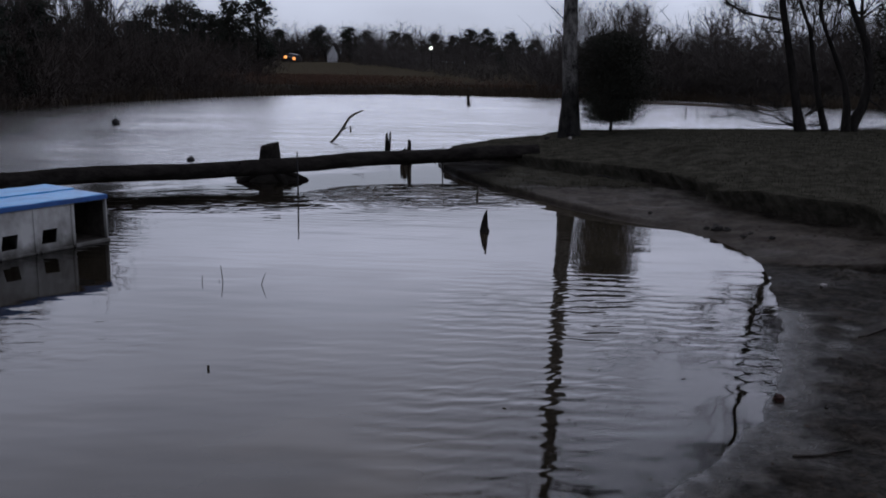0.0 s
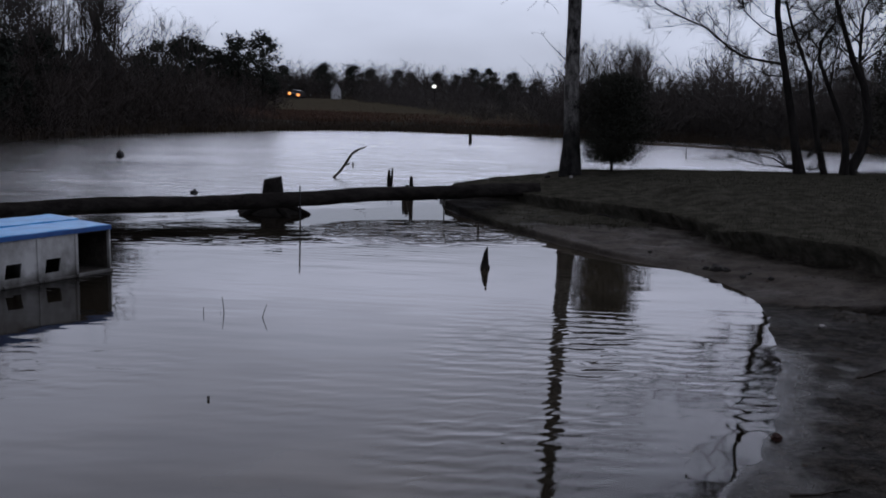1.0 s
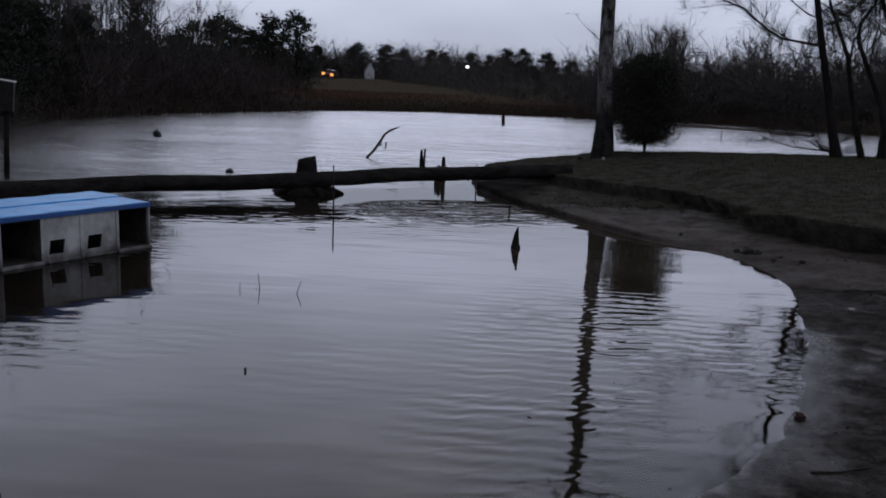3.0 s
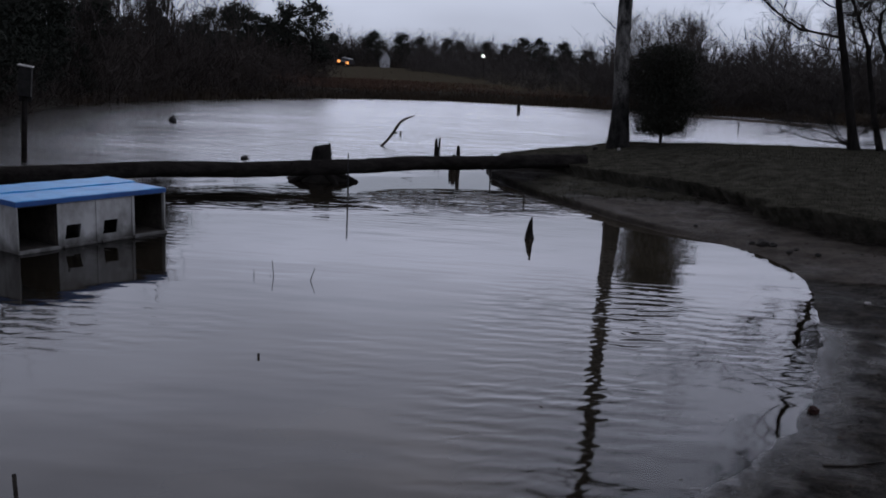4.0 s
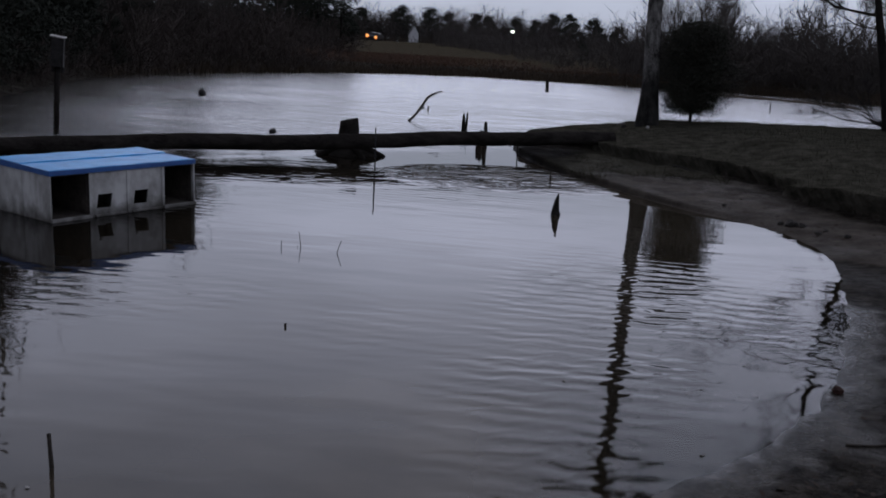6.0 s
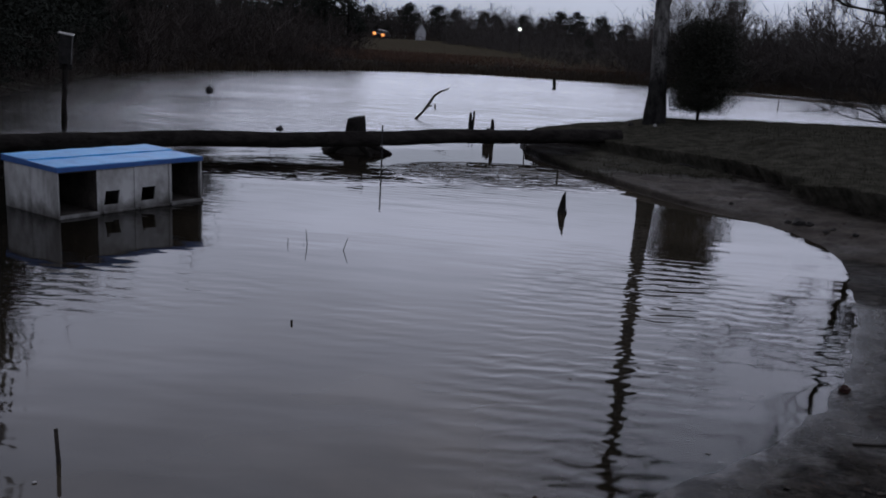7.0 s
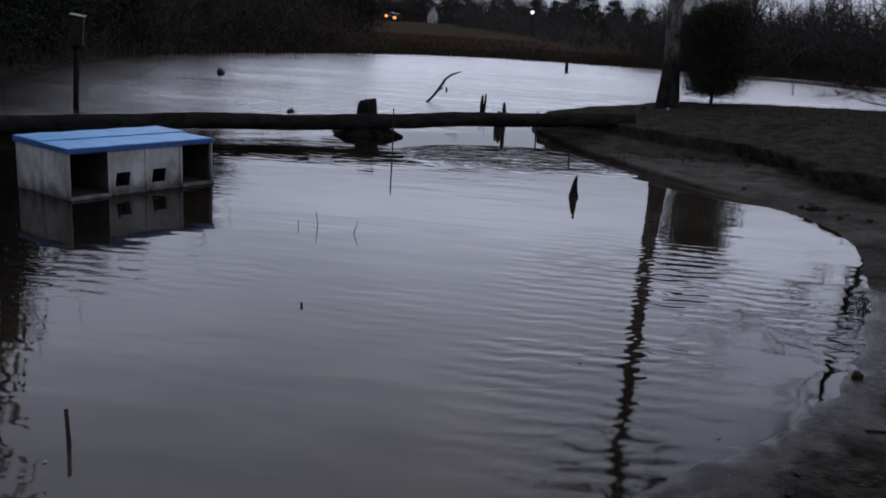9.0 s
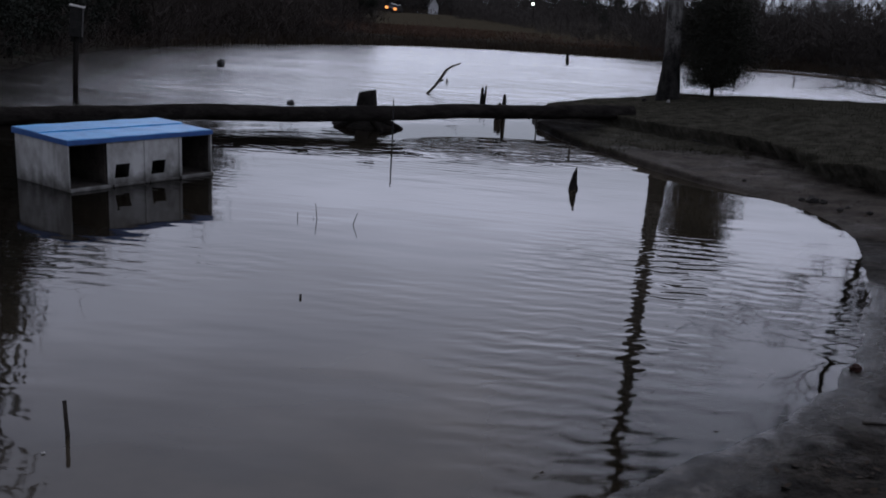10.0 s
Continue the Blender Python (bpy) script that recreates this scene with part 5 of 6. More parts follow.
# ---------- far woods, pines and the field ----------
def as_arrays(t, extra):
    v = [tuple(p) for p in t.v] + [tuple(p) for p in extra[0]]
    n = len(t.v)
    f = [q for q in t.f if len(q) == 4] + [tuple(n + k for k in q) for q in extra[1]]
    return np.array(v), np.array(f)


def twig_prototype(seed, h, spread, limbs, fine, r=0.042):
    """A small bare tree as plain arrays."""
    rng = random.Random(seed)
    t = Tubes()
    line = wander(rng, (0, 0, -0.3), (0, 0, 1), h * 0.85, 7, 0.06, 0.06)
    t.add(line, [r * (1.1 - i / 7) + 0.008 for i in range(8)], 4, caps=False)
    lines = []
    for _ in range(limbs):
        f = rng.uniform(0.22, 0.97)
        p = line[int(f * 7)]
        a = rng.uniform(0, 6.28)
        l = wander(rng, p, (math.cos(a) * spread, math.sin(a) * spread, 1.0), h * rng.uniform(0.22, 0.42) * (1.25 - 0.6 * f), 4, 0.16, 0.05)
        t.add(l, [r * 0.34 * (1 - 0.75 * i / 4) + 0.005 for i in range(5)], 3, caps=False)
        lines.append(l)
        for k in (1, 2, 3):
            b = wander(rng, l[k], (rng.gauss(0, 0.7), rng.gauss(0, 0.7), 0.8), h * rng.uniform(0.08, 0.17), 3, 0.18)
            t.add(b, [0.013, 0.010, 0.007, 0.004], 3, caps=False)
            lines.append(b)
    return as_arrays(t, slivers(rng, lines, fine, h * 0.075, 0.0036))


def shrub_prototype(seed, h, stems, spread=0.5, fine=135):
    rng = random.Random(seed)
    t = Tubes()
    lines = []
    for _ in range(stems):
        a = rng.uniform(0, 6.28)
        l = wander(rng, (rng.gauss(0, 0.4), rng.gauss(0, 0.4), -0.2), (math.cos(a) * spread, math.sin(a) * spread, 1.0), h * rng.uniform(0.5, 1.1), 3, 0.18, 0.03)
        t.add(l, [0.007, 0.006, 0.005, 0.003], 3, caps=False)
        lines.append(l)
    return as_arrays(t, slivers(rng, lines, fine, h * 0.17, 0.0062, 0.35))


def scatter(name, protos, places, mat, label, category, seed):
    """Many turned and scaled copies of small plants joined into one piece of stuff."""
    rng = np.random.default_rng(seed)
    vs, fs, base = [], [], 0
    px, py = np.array([p[0] for p in places], float), np.array([p[1] for p in places], float)
    gz = terrain(px, py)[0]
    for i, p in enumerate(places):
        v, f = protos[rng.integers(len(protos))]
        a, s = rng.uniform(0, 6.28), p[2]
        ca, sa = math.cos(a) * s * p[3], math.sin(a) * s * p[3]
        w = np.stack([v[:, 0] * ca - v[:, 1] * sa + p[0], v[:, 0] * sa + v[:, 1] * ca + p[1], v[:, 2] * s + gz[i]], 1)
        vs.append(w)
        fs.append(f + base)
        base += len(v)
    ob = np_mesh(name, np.concatenate(vs), np.concatenate(fs), mat)
    return tagged(ob, label, category, kind="stuff")


TREES = [twig_prototype(100 + i, 8.0, 0.75, 12, 430) for i in range(7)]
FAR_TREES = [twig_prototype(120 + i, 8.0, 0.75, 7, 64) for i in range(5)]
SHRUBS = [shrub_prototype(200 + i, 2.2, 5, fine=150) for i in range(6)]
FAR_SHRUBS = [shrub_prototype(220 + i, 2.2, 5, fine=75) for i in range(5)]
rs = random.Random(77)


def spread_along(line, depth, count, size, wide=1.0, gap=1.5):
    """Places behind a line of shore, thinning with depth. Size: (least, most)."""
    out = []
    lens = [math.dist(a, b) for a, b in zip(line, line[1:])]
    for _ in range(count):
        u = rs.uniform(0, sum(lens))
        for (a, b), l in zip(zip(line, line[1:]), lens):
            if u <= l:
                break
            u -= l
        f = u / l
        x, y = a[0] + (b[0] - a[0]) * f, a[1] + (b[1] - a[1]) * f
        nx, ny = -(b[1] - a[1]) / l, (b[0] - a[0]) / l
        d = gap + depth * rs.random() ** 1.2
        out.append((x - nx * d, y - ny * d, rs.uniform(*size), wide * rs.uniform(0.8, 1.3)))
    return out


# shore lines with the land on their right-hand side
LEFT = [(-10.2, 8), (-11.2, 13), (-12.5, 19), (-15.6, 28), (-17.4, 36), (-17.6, 43), (-16, 51.4), (-13.5, 59)]
LEFT = [(-p[0], p[1]) for p in LEFT]
left_trees = [(-x, y, s, w) for x, y, s, w in spread_along(LEFT, 24, 150, (0.62, 1.08), 1.0, 2.0)]
left_trees += [(-x, y, s, w) for x, y, s, w in spread_along(LEFT[2:7], 10, 64, (1.05, 1.55), 0.7, 2.0)]
left_trees += [(min(-19.2, rs.uniform(-0.57, -0.52) * y), y, rs.uniform(1.2, 1.5), 0.8) for y in (35, 36, 37, 38, 39, 40, 41, 42, 43, 44, 45, 46)]
left_trees += [(-18.9 - d, (18.9 + d) / r, (18.9 + d) / r * rs.uniform(0.019, 0.024), 1.2) for d, r in ((rs.uniform(0, 5), 0.50 - 0.13 * i / 15) for i in range(16))]
left_shrubs = [(-x, y, s, w) for x, y, s, w in spread_along(LEFT[4:], 18, 560, (0.7, 2.3), 1.2, 0.4)]
left_shrubs += [(rs.uniform(-23, -15.5), rs.uniform(66, 75), rs.uniform(1.0, 2.2), 1.4) for _ in range(120)]
left_shrubs += [(-x, y, s, w) for x, y, s, w in spread_along(LEFT[1:6], 4, 230, (0.35, 1.1), 1.3, 0.2)]
RIGHT = [(12, 67), (18.5, 63.5), (21, 57), (24, 53), (28, 51.5), (34, 49.5), (44, 47)]


def lower_east(places):
    """The woods stand lower towards the east end of the pond."""
    return [(x, y, s * float(np.interp(x / y, [0.18, 0.21, 0.24, 0.28, 0.31, 0.35, 0.40, 0.45], [1.05, 1.02, 0.86, 0.87, 1.12, 1.16, 1.0, 0.82])), w) for x, y, s, w in places]


right_trees = lower_east(spread_along(RIGHT[::-1], 30, 230, (0.6, 1.05), 1.0, 3))
right_shrubs = lower_east(spread_along(RIGHT[::-1], 24, 1300, (0.9, 2.9), 1.25, 1.0))
FAR = 2.05
right_trees += [(f * y, y, rs.uniform(0.8, 1.02), 0.9) for f, y in ((rs.uniform(0.13, 0.225), rs.uniform(69, 84)) for _ in range(46))]
right_shrubs += [(f * y, y, rs.uniform(1.8, 3.0), 1.1) for f, y in ((rs.uniform(0.12, 0.225), rs.uniform(68, 80)) for _ in range(90))]
centre_trees = [(FAR * rs.uniform(-75, 60), FAR * rs.uniform(165, 215), FAR * rs.uniform(0.75, 1.25), rs.uniform(0.9, 1.5)) for _ in range(460)]
centre_shrubs = [(FAR * rs.uniform(-75, 45), FAR * rs.uniform(160, 190), FAR * rs.uniform(1.8, 4.0), 1.6) for _ in range(1000)]


def wood_edge(x):
    """Where the middle woods begin, running down the slope to the far shore."""
    return float(np.interp(x, [-30, -16, -7, -1, 4, 11, 20], [162, 142, 125, 97, 80, 76, 72]))


def middle(count, deep, low, high):
    out = []
    for _ in range(count):
        x = rs.uniform(-13, 30)
        y = wood_edge(x) + deep * rs.random() ** 1.6
        tall = 1.2 + y * rs.uniform(low, high)
        if abs(x / wood_edge(x) + 0.0167) < 0.016 and y < 116:
            tall = min(tall, 2.9)
        out.append((x * y / wood_edge(x), y, tall / 8.0, rs.uniform(0.9, 1.4)))
    return out


mid_trees = middle(210, 60, 0.022, 0.043)
mid_shrubs = [(x, y, s * 3.0, 1.5) for x, y, s, w in middle(560, 34, 0.010, 0.030)]
field_shrubs = [(rs.uniform(-48, -3), rs.uniform(92, 160), rs.uniform(0.12, 0.4), 2.0) for _ in range(150)]
field_shrubs += [(rs.uniform(-48, -3), rs.uniform(150, 162), rs.uniform(0.4, 1.0), 1.8) for _ in range(90)]
FARSHORE = [(-15.5, 56), (-13.4, 61), (-10.0, 67.4), (-4, 71.9), (2.7, 69.4), (7, 68.4), (14, 66.4), (18.8, 63)]
shore_brush = [(x, y, s, w) for x, y, s, w in spread_along(FARSHORE[::-1], 1.6, 300, (0.22, 0.5), 1.5, 0.1)]
scatter("shore_brush", FAR_SHRUBS, shore_brush, BRUSH, "low dark brush along the far waterline", "brush", 8)
# russet sedge grows behind the dark brush, thickest towards the west
sedge = [(x, y, s * float(np.interp(x, [-16, -6, 4, 16], [1.0, 0.9, 0.6, 0.4])), w) for x, y, s, w in spread_along(FARSHORE[::-1], 5.0, 420, (0.35, 0.75), 1.6, 1.6)]
scatter("sedge", FAR_SHRUBS, sedge, RUSSET, "russet dead sedge behind the far waterline", "sedge", 9)
scatter("field_brush", FAR_SHRUBS, field_shrubs, REED, "low dry brush scattered over the field", "brush", 7)
scatter("bare_woods", TREES, left_trees, FARTWIG, "dense bare winter woods along the shore", "woods", 1)
scatter("undergrowth", SHRUBS, left_shrubs, BRUSH, "tangled bare brush along the shore", "brush", 2)
scatter("bare_woods", TREES, right_trees, FARTWIG, "dense bare grey woods behind the far shore", "woods", 3)
scatter("undergrowth", SHRUBS, right_shrubs, PALETWIG, "thick bare brush behind the far shore", "brush", 4)
scatter("bare_woods", FAR_TREES, centre_trees + mid_trees, FARTWIG, "distant bare woods beyond the field", "woods", 5)
scatter("undergrowth", FAR_SHRUBS, centre_shrubs + mid_shrubs, FARTWIG, "distant brush beyond the field", "brush", 6)


def pine_meshes(seed, h, wide, open_crown):
    """A pine: straight trunk, tiers of boughs, needle clumps with gaps."""
    r2, rng = random.Random(seed), np.random.default_rng(seed)
    t = Tubes()
    t.add([(0, 0, -0.4), (0.04, 0, h * 0.4), (0, 0.03, h * 0.98)], [h * 0.022, h * 0.016, h * 0.004], 7, 0.05)
    centres = []
    low = 0.12 if not open_crown else 0.2
    n = int(46 if not open_crown else 44)
    for i in range(n):
        f = low + (0.98 - low) * (i / n)
        reach = wide * h * (0.16 + 0.16 * math.sin(math.pi * min(1, (f - low) / (1 - low) * 0.9 + 0.18))) * r2.uniform(0.55, 1.2)
        a = r2.uniform(0, 6.28)
        tip = Vector((math.cos(a) * reach, math.sin(a) * reach, f * h + reach * r2.uniform(-0.05, 0.3)))
        t.add([(0, 0, f * h), tip * 0.55 + Vector((0, 0, f * h * 0.45)), tip], [h * 0.006, h * 0.004, h * 0.002], 3, caps=False)
        for g in ((0.5, 0.75, 1.0) if not open_crown else (0.8, 1.0)):
            centres.append((tip.x * g, tip.y * g, f * h + (tip.z - f * h) * g))
    centres.append((0, 0, h))
    v, f = leaf_cloud(rng, centres, 40, h * 0.047, h * 0.0215, 0.6)
    return (np.array([tuple(p) for p in t.v]), [x for x in t.f]), (v, f)


def build_pines():
    kinds = []
    for i, (wide, op) in enumerate(((1.1, False), (0.95, False), (0.6, True))):
        trunk, crown = pine_meshes(300 + i, 7.0, wide, op)
        thing = empty("pine_tree", pose(0, 0, 0), "dark evergreen pine in the woods by the pond", "tree", "pines by the far shore")
        mesh_object("trunk", trunk[0], trunk[1], BARK, thing, True)
        np_mesh("crown", crown[0], crown[1], NEEDLE, thing)
        kinds.append(thing)
    spots = [(0, -25.8, 73, 4.8), (0, -23.8, 72, 5.7), (1, -22.4, 74, 6.3), (0, -20.9, 73, 6.0), (1, -19.6, 74, 5.4), (2, -17.4, 73, 6.5), (2, -15.3, 72.5, 6.7), (1, -17.9, 76, 4.6), (1, -27.5, 70, 5.4),
             (0, -26.0, 61, 4.2), (1, -29.5, 64, 6.0), (1, -21.5, 62, 4.0), (1, -23.4, 168, 6.6), (1, -25.4, 170, 5.6), (0, 7.5, 165, 6.6), (0, 12.0, 166, 6.8), (1, 16.0, 160, 6.0), (1, -2.0, 172, 5.6), (0, 1.5, 170, 5.2), (1, 3.4, 174, 5.0),
             (1, -31, 164, 5.8), (0, -28.2, 166, 3.4), (1, -18.5, 172, 6.6), (0, -12.9, 168, 3.0), (1, -7.4, 168, 5.4), (0, -4.5, 164, 3.2), (1, 4.6, 172, 6.6), (0, 10.2, 162, 3.2), (1, 13.4, 172, 6.0), (0, 18.2, 160, 3.2), (1, 22.9, 158, 5.4), (0, 6.0, 95, 1.9), (1, -10.0, 175, 6.0), (1, -15.5, 178, 6.2), (1, 20.5, 150, 6.0), (1, 25.0, 120, 5.0),
             (1, -14.3, 15.6, 9.4), (1, -15.9, 18.4, 10.0), (1, -15.0, 20.6, 6.8), (0, -15.9, 23.0, 6.4), (1, -12.8, 12.8, 10.0), (0, -15.2, 17.2, 9.2), (1, -13.8, 14.2, 8.8), (1, -17.2, 26.6, 5.6), (1, -12.2, 10.2, 9.0), (0, -17.6, 29.6, 5.0),
             (1, -14.3, 22.4, 3.0), (0, -13.6, 20.4, 2.6), (1, -12.9, 17.6, 2.8), (0, -15.4, 25.6, 2.8), (1, -16.4, 28.6, 2.6), (0, -12.3, 14.4, 3.0), (1, -18.2, 19.6, 12.0), (0, -18.4, 23.5, 7.4), (1, -15.4, 15.0, 11.5), (1, -17.3, 31.2, 3.0), (0, -17.9, 33.6, 2.8), (1, -18.6, 35.4, 4.2), (0, -19.0, 32.0, 5.6), (1, -18.2, 37.6, 2.4), (0, -20.0, 36.0, 4.4), (0, -20.5, 44.0, 4.2)]
    for n, (k, x, y, h) in enumerate(spots):
        if y > 155:
            x, y, h = x * FAR, y * FAR, h * FAR
        s = h / 7.0
        first = [j for j, sp in enumerate(spots) if sp[0] == k][0] == n
        ob = kinds[k] if first else copy_thing(kinds[k], Matrix())
        ob.matrix_basis = pose(x, y, height(x, y), 0, 0, 67.0 * n) @ Matrix.Diagonal((s, s, s, 1))


build_pines()


def blades(name, xs, ys, lo, hi, width, mat, label, category, seed, lean=0.35):
    """Many single upright blades joined into one piece of stuff."""
    rng = np.random.default_rng(seed)
    n = len(xs)
    z = terrain(xs, ys)[0]
    ox, oy = overhang(xs, ys)
    xs, ys = xs + ox, ys + oy
    h = rng.uniform(lo, hi, n)
    a = rng.uniform(0, 6.28, n)
    dx, dy = np.cos(a) * width * 0.5, np.sin(a) * width * 0.5
    tx, ty = rng.normal(size=n) * lean * h, rng.normal(size=n) * lean * h
    v = np.stack([np.stack([xs - dx, ys - dy, z - 0.02], 1), np.stack([xs + dx, ys + dy, z - 0.02], 1), np.stack([xs + tx, ys + ty, z + h], 1)], 1).reshape(-1, 3)
    ob = np_mesh(name, v, np.arange(3 * n).reshape(-1, 3), mat)
    return tagged(ob, label, category, kind="stuff")


def build_grass():
    rng = np.random.default_rng(12)
    n = 170000
    x, y = rng.uniform(-0.2, 14, n), rng.uniform(6.5, 20.6, n)
    g = terrain(x, y)[1]
    keep = rng.random(n) < g * np.where(y < 12, 1.0, 0.7) * (1 - 0.9 * tip_shade(x, y))
    blades("bank_grass", x[keep], y[keep], 0.012, 0.05, 0.008, GRASS, "short dull winter grass on the bank", "grass", 13, 0.5)
    # longer tufts hang over the lip of the bank
    n = 90000
    x, y = rng.uniform(-0.2, 9, n), rng.uniform(7.0, 16.5, n)
    g = terrain(x, y)[1]
    keep = (g > 0.25) & (terrain(x + 0.02, y - 0.16)[1] < 0.5) & (bumps(x, y, 2.2) + rng.normal(size=n) * 0.5 > -0.4) & ~in_water(x, y) & (tip_shade(x, y) < 0.3)
    blades("lip_grass", x[keep], y[keep], 0.03, 0.11, 0.009, GRASS, "rough grass tufts hanging over the lip of the bank", "grass", 16, 0.9)
    # dead reeds along the far shore
    pts = SHORE[25:39]
    n = 52000
    k = rng.integers(0, len(pts) - 1, n)
    f = rng.random(n)
    a, b = np.array(pts)[k], np.array(pts)[k + 1]
    p = a + (b - a) * f[:, None]
    p += rng.normal(size=(n, 2)) * 0.7
    dry = ~in_water(p[:, 0], p[:, 1])
    blades("shore_reeds", p[dry, 0], p[dry, 1], 0.12, 0.42, 0.09, REED, "red-brown dead reeds and grass along the far shore", "reeds", 14, 0.2)
    n = 42000
    x, y = rng.uniform(-34, 26, n), 68 + 22 * rng.random(n) ** 1.6
    dry = ~in_water(x, y) & ((x < -4 + 3 * rng.normal(size=n)) | (y < 73))
    blades("field_grass", x[dry], y[dry], 0.08, 0.24, 0.11, FIELDGRASS, "rough brown grass at the foot of the field", "grass", 15, 0.3)


build_grass()


# ---------- beyond the field ----------
def build_house():
    x, y = -20.0 * FAR, 158 * FAR
    thing = empty("gabled_house", pose(x, y, height(x, y) - 0.2, 0, 0, 12) @ Matrix.Diagonal((FAR, FAR, FAR, 1)), "small pale gabled house far beyond the field", "house")
    bm = bmesh.new()
    prof = [(-0.75, 0), (0.75, 0), (0.75, 1.6), (0, 2.9), (-0.75, 1.6)]
    a, b = [bm.verts.new((px, 0, pz)) for px, pz in prof], [bm.verts.new((px, 4, pz)) for px, pz in prof]
    bm.faces.new(a)
    bm.faces.new(b[::-1])
    for k in range(5):
        bm.faces.new((a[k], b[k], b[(k + 1) % 5], a[(k + 1) % 5]))
    bmesh.ops.recalc_face_normals(bm, faces=bm.faces)
    part("wall", bm, SIDING, thing)
    for s in (-1, 1):
        bm = bmesh.new()
        vs = [bm.verts.new(c) for c in ((0, -0.15, 2.95), (0, 4.2, 2.95), (s * 0.92, 4.2, 1.40), (s * 0.92, -0.15, 1.40), (0, -0.15, 3.05), (0, 4.2, 3.05), (s * 0.92, 4.2, 1.50), (s * 0.92, -0.15, 1.50))]
        for f in ((0, 1, 2, 3), (7, 6, 5, 4), (0, 4, 5, 1), (1, 5, 6, 2), (2, 6, 7, 3), (3, 7, 4, 0)):
            bm.faces.new([vs[k] for k in f])
        bmesh.ops.recalc_face_normals(bm, faces=bm.faces)
        part("roof", bm, ROOFING, thing)


def build_car():
    x, y = -26.4, 150
    thing = empty("parked_car", pose(x, y, height(x, y) + 0.1, 0, 9, -8), "dark car with lit amber headlights beyond the field", "car")
    bm = bmesh.new()
    prof = [(0, 0.35), (0, 0.75), (1.0, 0.85), (1.5, 1.35), (2.9, 1.38), (3.5, 0.9), (4.2, 0.85), (4.2, 0.35)]
    a, b = [bm.verts.new((-0.85, py, pz)) for py, pz in prof], [bm.verts.new((0.85, py, pz)) for py, pz in prof]
    bm.faces.new(a)
    bm.faces.new(b[::-1])
    for k in range(8):
        bm.faces.new((a[k], b[k], b[(k + 1) % 8], a[(k + 1) % 8]))
    bmesh.ops.recalc_face_normals(bm, faces=bm.faces)
    bmesh.ops.bevel(bm, geom=bm.edges[:], offset=0.05, segments=2, affect="EDGES")
    part("body", bm, CARPAINT, thing)
    for sx in (-0.72, 0.72):
        bm = bmesh.new()
        bmesh.ops.create_uvsphere(bm, u_segments=12, v_segments=8, radius=0.28)
        bmesh.ops.scale(bm, vec=(1, 0.4, 0.8), verts=bm.verts)
        bmesh.ops.translate(bm, vec=(sx * 1.05, -0.05, 0.66), verts=bm.verts)
        part("headlight", bm, AMBER, thing, "glowing amber headlight")
        for wy in (0.8, 3.4):
            bm = bmesh.new()
            bmesh.ops.create_cone(bm, cap_ends=True, segments=16, radius1=0.33, radius2=0.33, depth=0.2)
            bm.transform(pose(sx * 1.12, wy, 0.33, 0, 90, 0))
            part("wheel", bm, BLACK, thing)


def build_yard_lamp():
    x, y = -1.87, 112.0
    g, z = height(x, y), 4.83
    thing = empty("yard_lamp", pose(x, y, g), "tall wooden pole with a bright white yard lamp", "lamp post")
    t = Tubes()
    t.add([(0.1, 0.35, -0.4), (0.1, 0.35, z + 0.23 - g)], [0.07, 0.05], 8)
    t.make("pole", WETWOOD, thing)
    t = Tubes()
    t.add([(0.1, 0.32, z + 0.08 - g), (0.04, 0.1, z + 0.2 - g), (0, 0.0, z + 0.16 - g)], [0.02, 0.02, 0.02], 6)
    t.make("arm", BLACK, thing)
    bm = bmesh.new()
    bmesh.ops.create_uvsphere(bm, u_segments=14, v_segments=10, radius=0.20)
    bmesh.ops.scale(bm, vec=(1, 1, 0.8), verts=bm.verts)
    bmesh.ops.translate(bm, vec=(0, 0, z - g), verts=bm.verts)
    part("lamp_glass", bm, LAMPGLOW, thing)


build_house()
build_car()
build_yard_lamp()


# ---------- small things on the mud and the bank ----------
def build_clod(name, x, y, size, seed, mat, label, category, squash=0.6, group=""):
    rng = random.Random(seed)
    bm = bmesh.new()
    bmesh.ops.create_icosphere(bm, subdivisions=2, radius=size)
    for v in bm.verts:
        v.co = v.co * rng.uniform(0.78, 1.18)
        v.co.z *= squash
    me = bpy.data.meshes.new(name)
    bm.to_mesh(me)
    bm.free()
    me.materials.append(mat)
    ob = new(name, me)
    ob.location, ob.rotation_euler = (x, y, height(x, y) + size * squash * 0.45), (0, 0, rng.uniform(0, 6))
    return tagged(ob, label, category, group)


build_clod("clay_lump", 1.815, 4.43, 0.034, 1, RUST, "small red-brown lump lying on the wet mud", "stone", 0.7)
build_clod("pale_leaf", -1.76, 2.66, 0.008, 3, PALE, "tiny pale leaf scrap afloat by the stick", "leaf", 0.4)
bpy.data.objects["pale_leaf"].location.z = 0.004
build_clod("pebble", 3.14, 6.97, 0.028, 2, PALE, "pale pebble on the dark mud", "stone", 0.5)
for i, (x, y, s) in enumerate(((3.03, 9.5, 0.07), (3.13, 9.45, 0.045), (2.94, 9.58, 0.035), (3.2, 9.12, 0.035), (3.3, 9.2, 0.028), (2.5, 10.4, 0.03), (3.42, 8.9, 0.035))):
    build_clod("mud_clod", x, y, s, 40 + i, STONE, "dark clod of mud by the waterline", "clod", 0.7, "mud clods by the waterline")
build_clod("bank_stone", 2.0, 17.2, 0.05, 60, STONE, "small dark stone on the edge of the bank", "stone", 1.1)
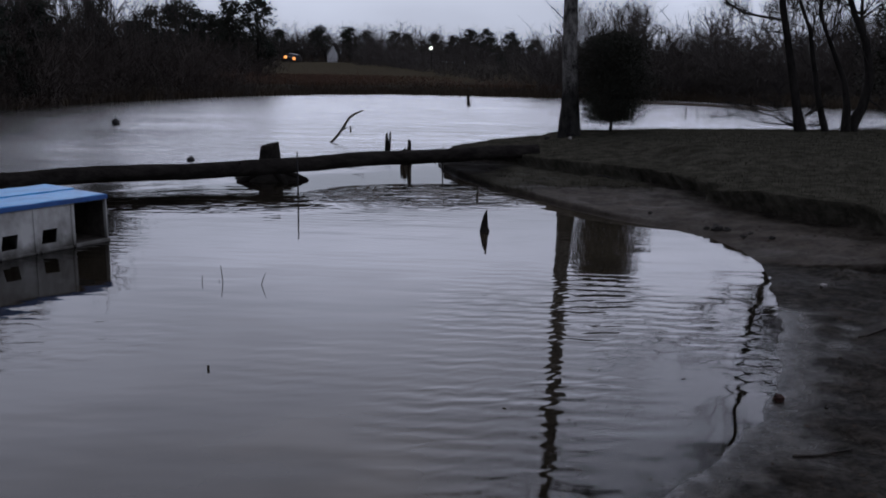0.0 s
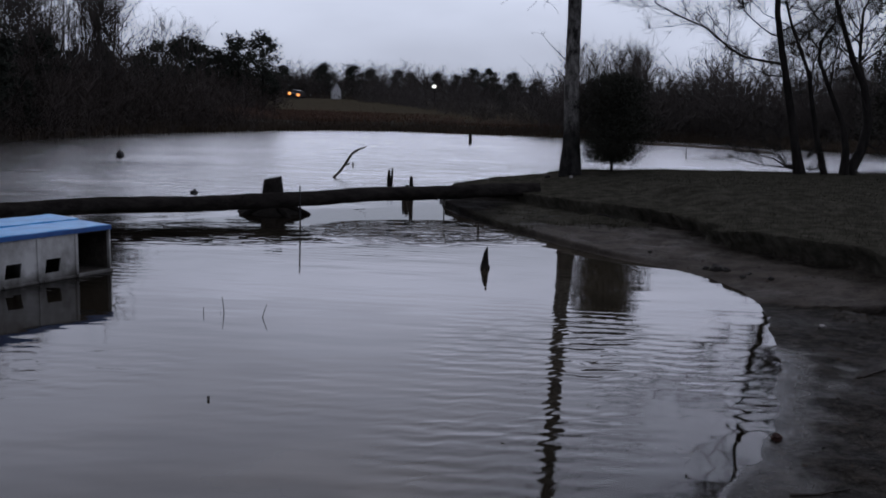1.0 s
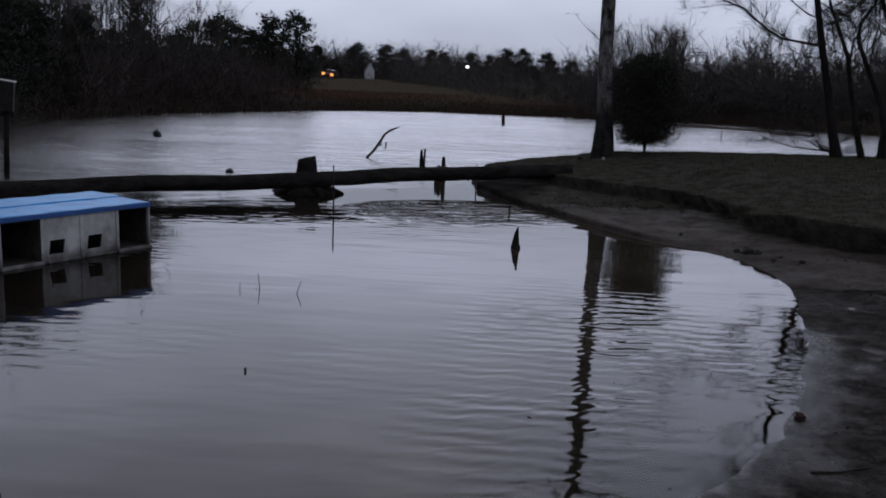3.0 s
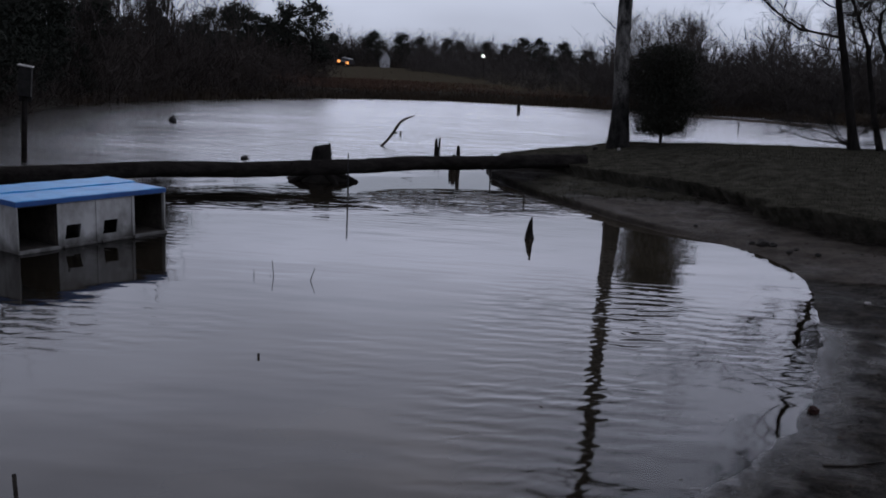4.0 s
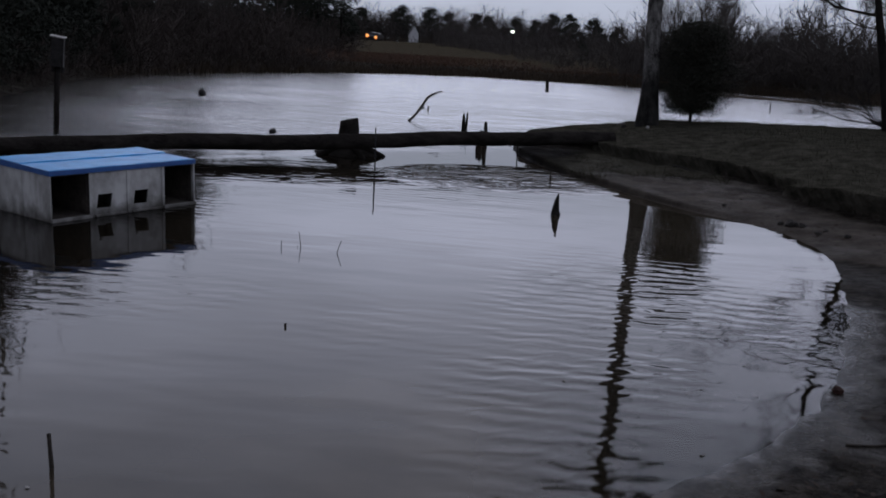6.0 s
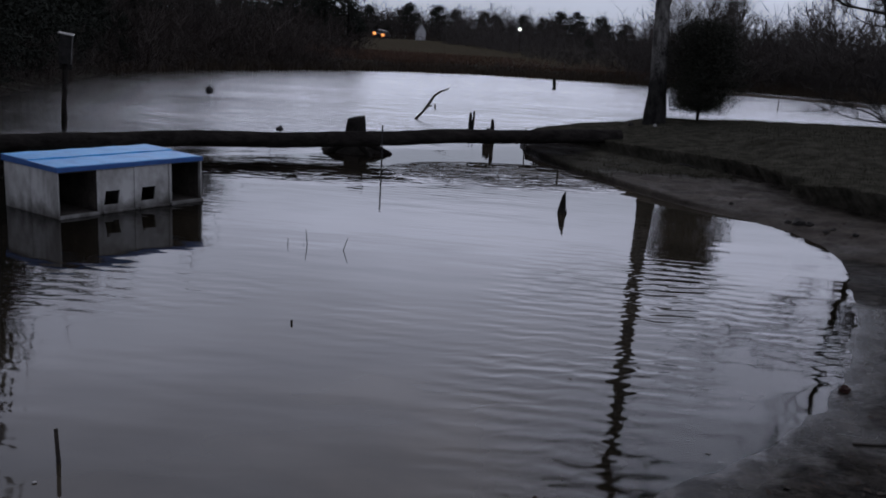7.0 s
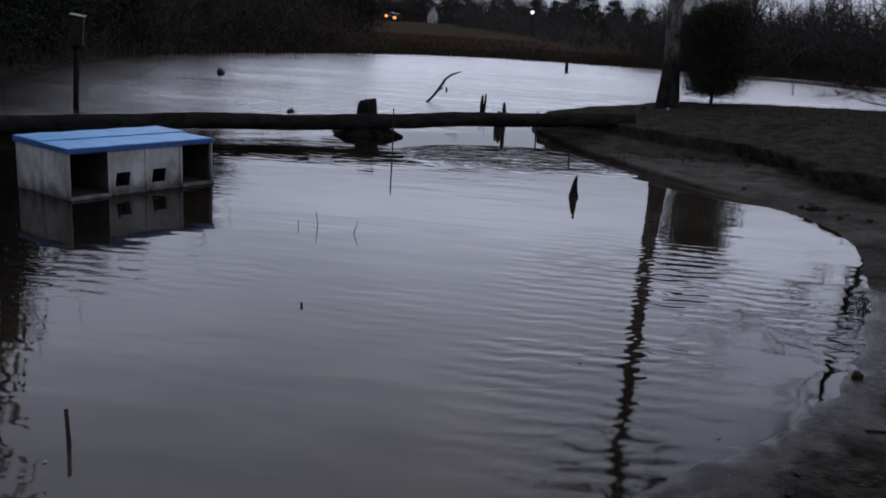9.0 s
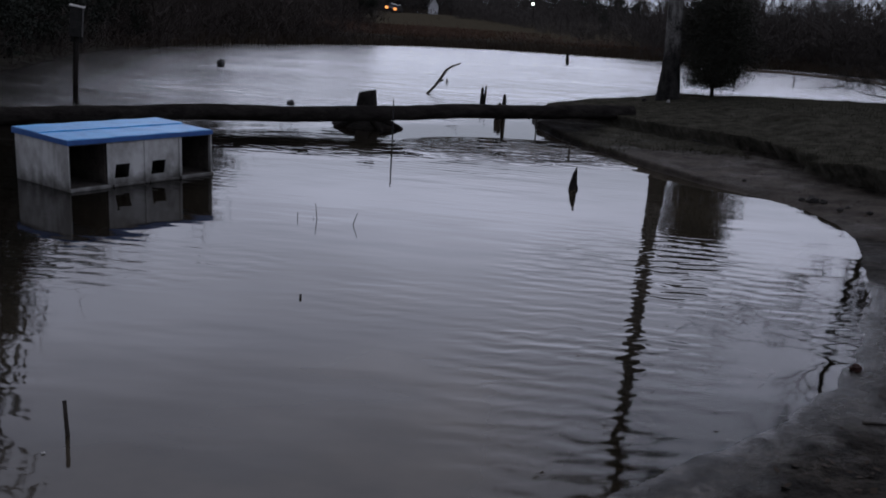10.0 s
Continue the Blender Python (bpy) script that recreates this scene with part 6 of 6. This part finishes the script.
build_clod("bank_stone", 2.40, 16.75, 0.035, 61, PALE, "pale stone at the foot of the tall tree", "stone", 1.0)
build_clod("bank_stone", 6.4, 19.1, 0.07, 62, STONE, "small lump on the edge of the bank", "stone", 0.7)


def build_ground_stick(x, y, length, r, angle, label, mat=STICK, seed=1):
    rng = random.Random(seed)
    l = wander(rng, (-length / 2, 0, 0), (1, 0, 0), length, 6, 0.08)
    t = Tubes()
    d = Vector((math.cos(radians(angle)), math.sin(radians(angle)), 0))
    pts = []
    for p in l:
        q = Vector((x, y, 0)) + d * p.x + Vector((-d.y, d.x, 0)) * p.y
        q.z = height(q.x, q.y) + r * 0.8
        pts.append(q)
    t.add(pts, [r * (1.1 - 0.5 * i / 6) for i in range(7)], 6, 0.15)
    ob = t.make("fallen_stick", mat)
    tagged(ob, label, "stick", "sticks on the ground")


build_ground_stick(2.55, 13.4, 0.4, 0.014, -35, "pale fallen stick on the grass bank", GREYPAINT, 2)
build_ground_stick(1.75, 3.70, 0.30, 0.006, 6, "thin dark stick lying on the mud", STICK, 3)
build_ground_stick(2.9, 5.6, 0.3, 0.010, 25, "short dark stick lying on the mud", STICK, 4)


def build_litter():
    """Leaf scraps trodden into the mud."""
    rng = np.random.default_rng(50)
    n = 26000
    x, y = rng.uniform(0.3, 6.5, n), 1.6 + 11.9 * rng.random(n) ** 1.7
    h, g, _ = terrain(x, y)
    keep = (~in_water(x, y)) & (h > 0.015) & (rng.random(n) < 0.6 * (1 - g * 0.6))
    tx, ty = rng.uniform(-0.3, 2.2, 7000), rng.uniform(12.6, 16.2, 7000)
    th = terrain(tx, ty)[0]
    on = (~in_water(tx, ty)) & (th > 0.01) & (rng.random(7000) < 0.12) & (line_distance(tx, ty, SHORE, True) < 0.7)
    x, y, h = np.concatenate([x, tx]), np.concatenate([y, ty]), np.concatenate([h, th])
    keep = np.concatenate([keep, on])
    x, y, h = x[keep], y[keep], h[keep]
    n = len(x)
    s = 0.004 + 0.022 * rng.random((n, 1)) ** 2
    a = rng.uniform(0, 6.28, n)
    u = np.stack([np.cos(a), np.sin(a), rng.normal(size=n) * 0.25], 1) * s
    w = np.stack([-np.sin(a), np.cos(a), rng.normal(size=n) * 0.25], 1) * s * 0.55
    c = np.stack([x, y, h + 0.006], 1)
    v = np.stack([c - u, c + w, c + u, c - w], 1).reshape(-1, 3)
    ob = np_mesh("leaf_litter", v, np.arange(4 * n).reshape(-1, 4), LEAF)
    tagged(ob, "dark scraps of dead leaves scattered over the mud", "leaves", kind="stuff")


build_litter()


def build_sunken_leaves():
    rng = np.random.default_rng(51)
    n = 5200
    x, y = rng.uniform(-1.6, 3.2, n), rng.uniform(2.2, 8.0, n)
    d = line_distance(x, y, SHORE, True)
    keep = in_water(x, y) & (d > 0.3) & (rng.random(n) < 1.3 * np.exp(-d * 1.1)) & (bumps(x, y, 1.3) > -0.3)
    x, y = x[keep], y[keep]
    z = terrain(x, y)[0]
    n = len(x)
    s = 0.010 + 0.034 * rng.random((n, 1)) ** 2
    a = rng.uniform(0, 6.28, n)
    u = np.stack([np.cos(a), np.sin(a), rng.normal(size=n) * 0.1], 1) * s
    w = np.stack([-np.sin(a), np.cos(a), rng.normal(size=n) * 0.1], 1) * s * 0.6
    c = np.stack([x, y, z + 0.012], 1)
    v = np.stack([c - u, c + w, c + u, c - w], 1).reshape(-1, 3)
    ob = np_mesh("sunken_leaves", v, np.arange(4 * n).reshape(-1, 4), LEAF)
    tagged(ob, "dark dead leaves lying under the shallow water", "leaves", kind="stuff")


build_sunken_leaves()


def build_floating_debris():
    """Scraps of leaf and bark afloat over the shallows."""
    rng = np.random.default_rng(52)
    n = 600
    x, y = rng.uniform(0.1, 2.6, n), 2.9 + 4.2 * rng.random(n) ** 1.5
    d = line_distance(x, y, SHORE, True)
    keep = in_water(x, y) & (d > 0.1) & (d < 1.7) & (rng.random(n) < 0.16 + 0.25 * (bumps(x, y, 1.6) > 0.5))
    x, y = x[keep], y[keep]
    n = len(x)
    s = 0.004 + 0.014 * rng.random((n, 1)) ** 2
    a = rng.normal(size=n) * 0.7
    u = np.stack([np.cos(a), np.sin(a), np.zeros(n)], 1) * s
    w = np.stack([-np.sin(a), np.cos(a), np.zeros(n)], 1) * s * 0.45
    c = np.stack([x, y, np.full(n, 0.003)], 1)
    v = np.stack([c - u, c + w, c + u, c - w], 1).reshape(-1, 3)
    ob = np_mesh("floating_debris", v, np.arange(4 * n).reshape(-1, 4), LEAF)
    tagged(ob, "dark scraps of leaf and bark afloat by the shore", "debris", kind="stuff")


build_floating_debris()
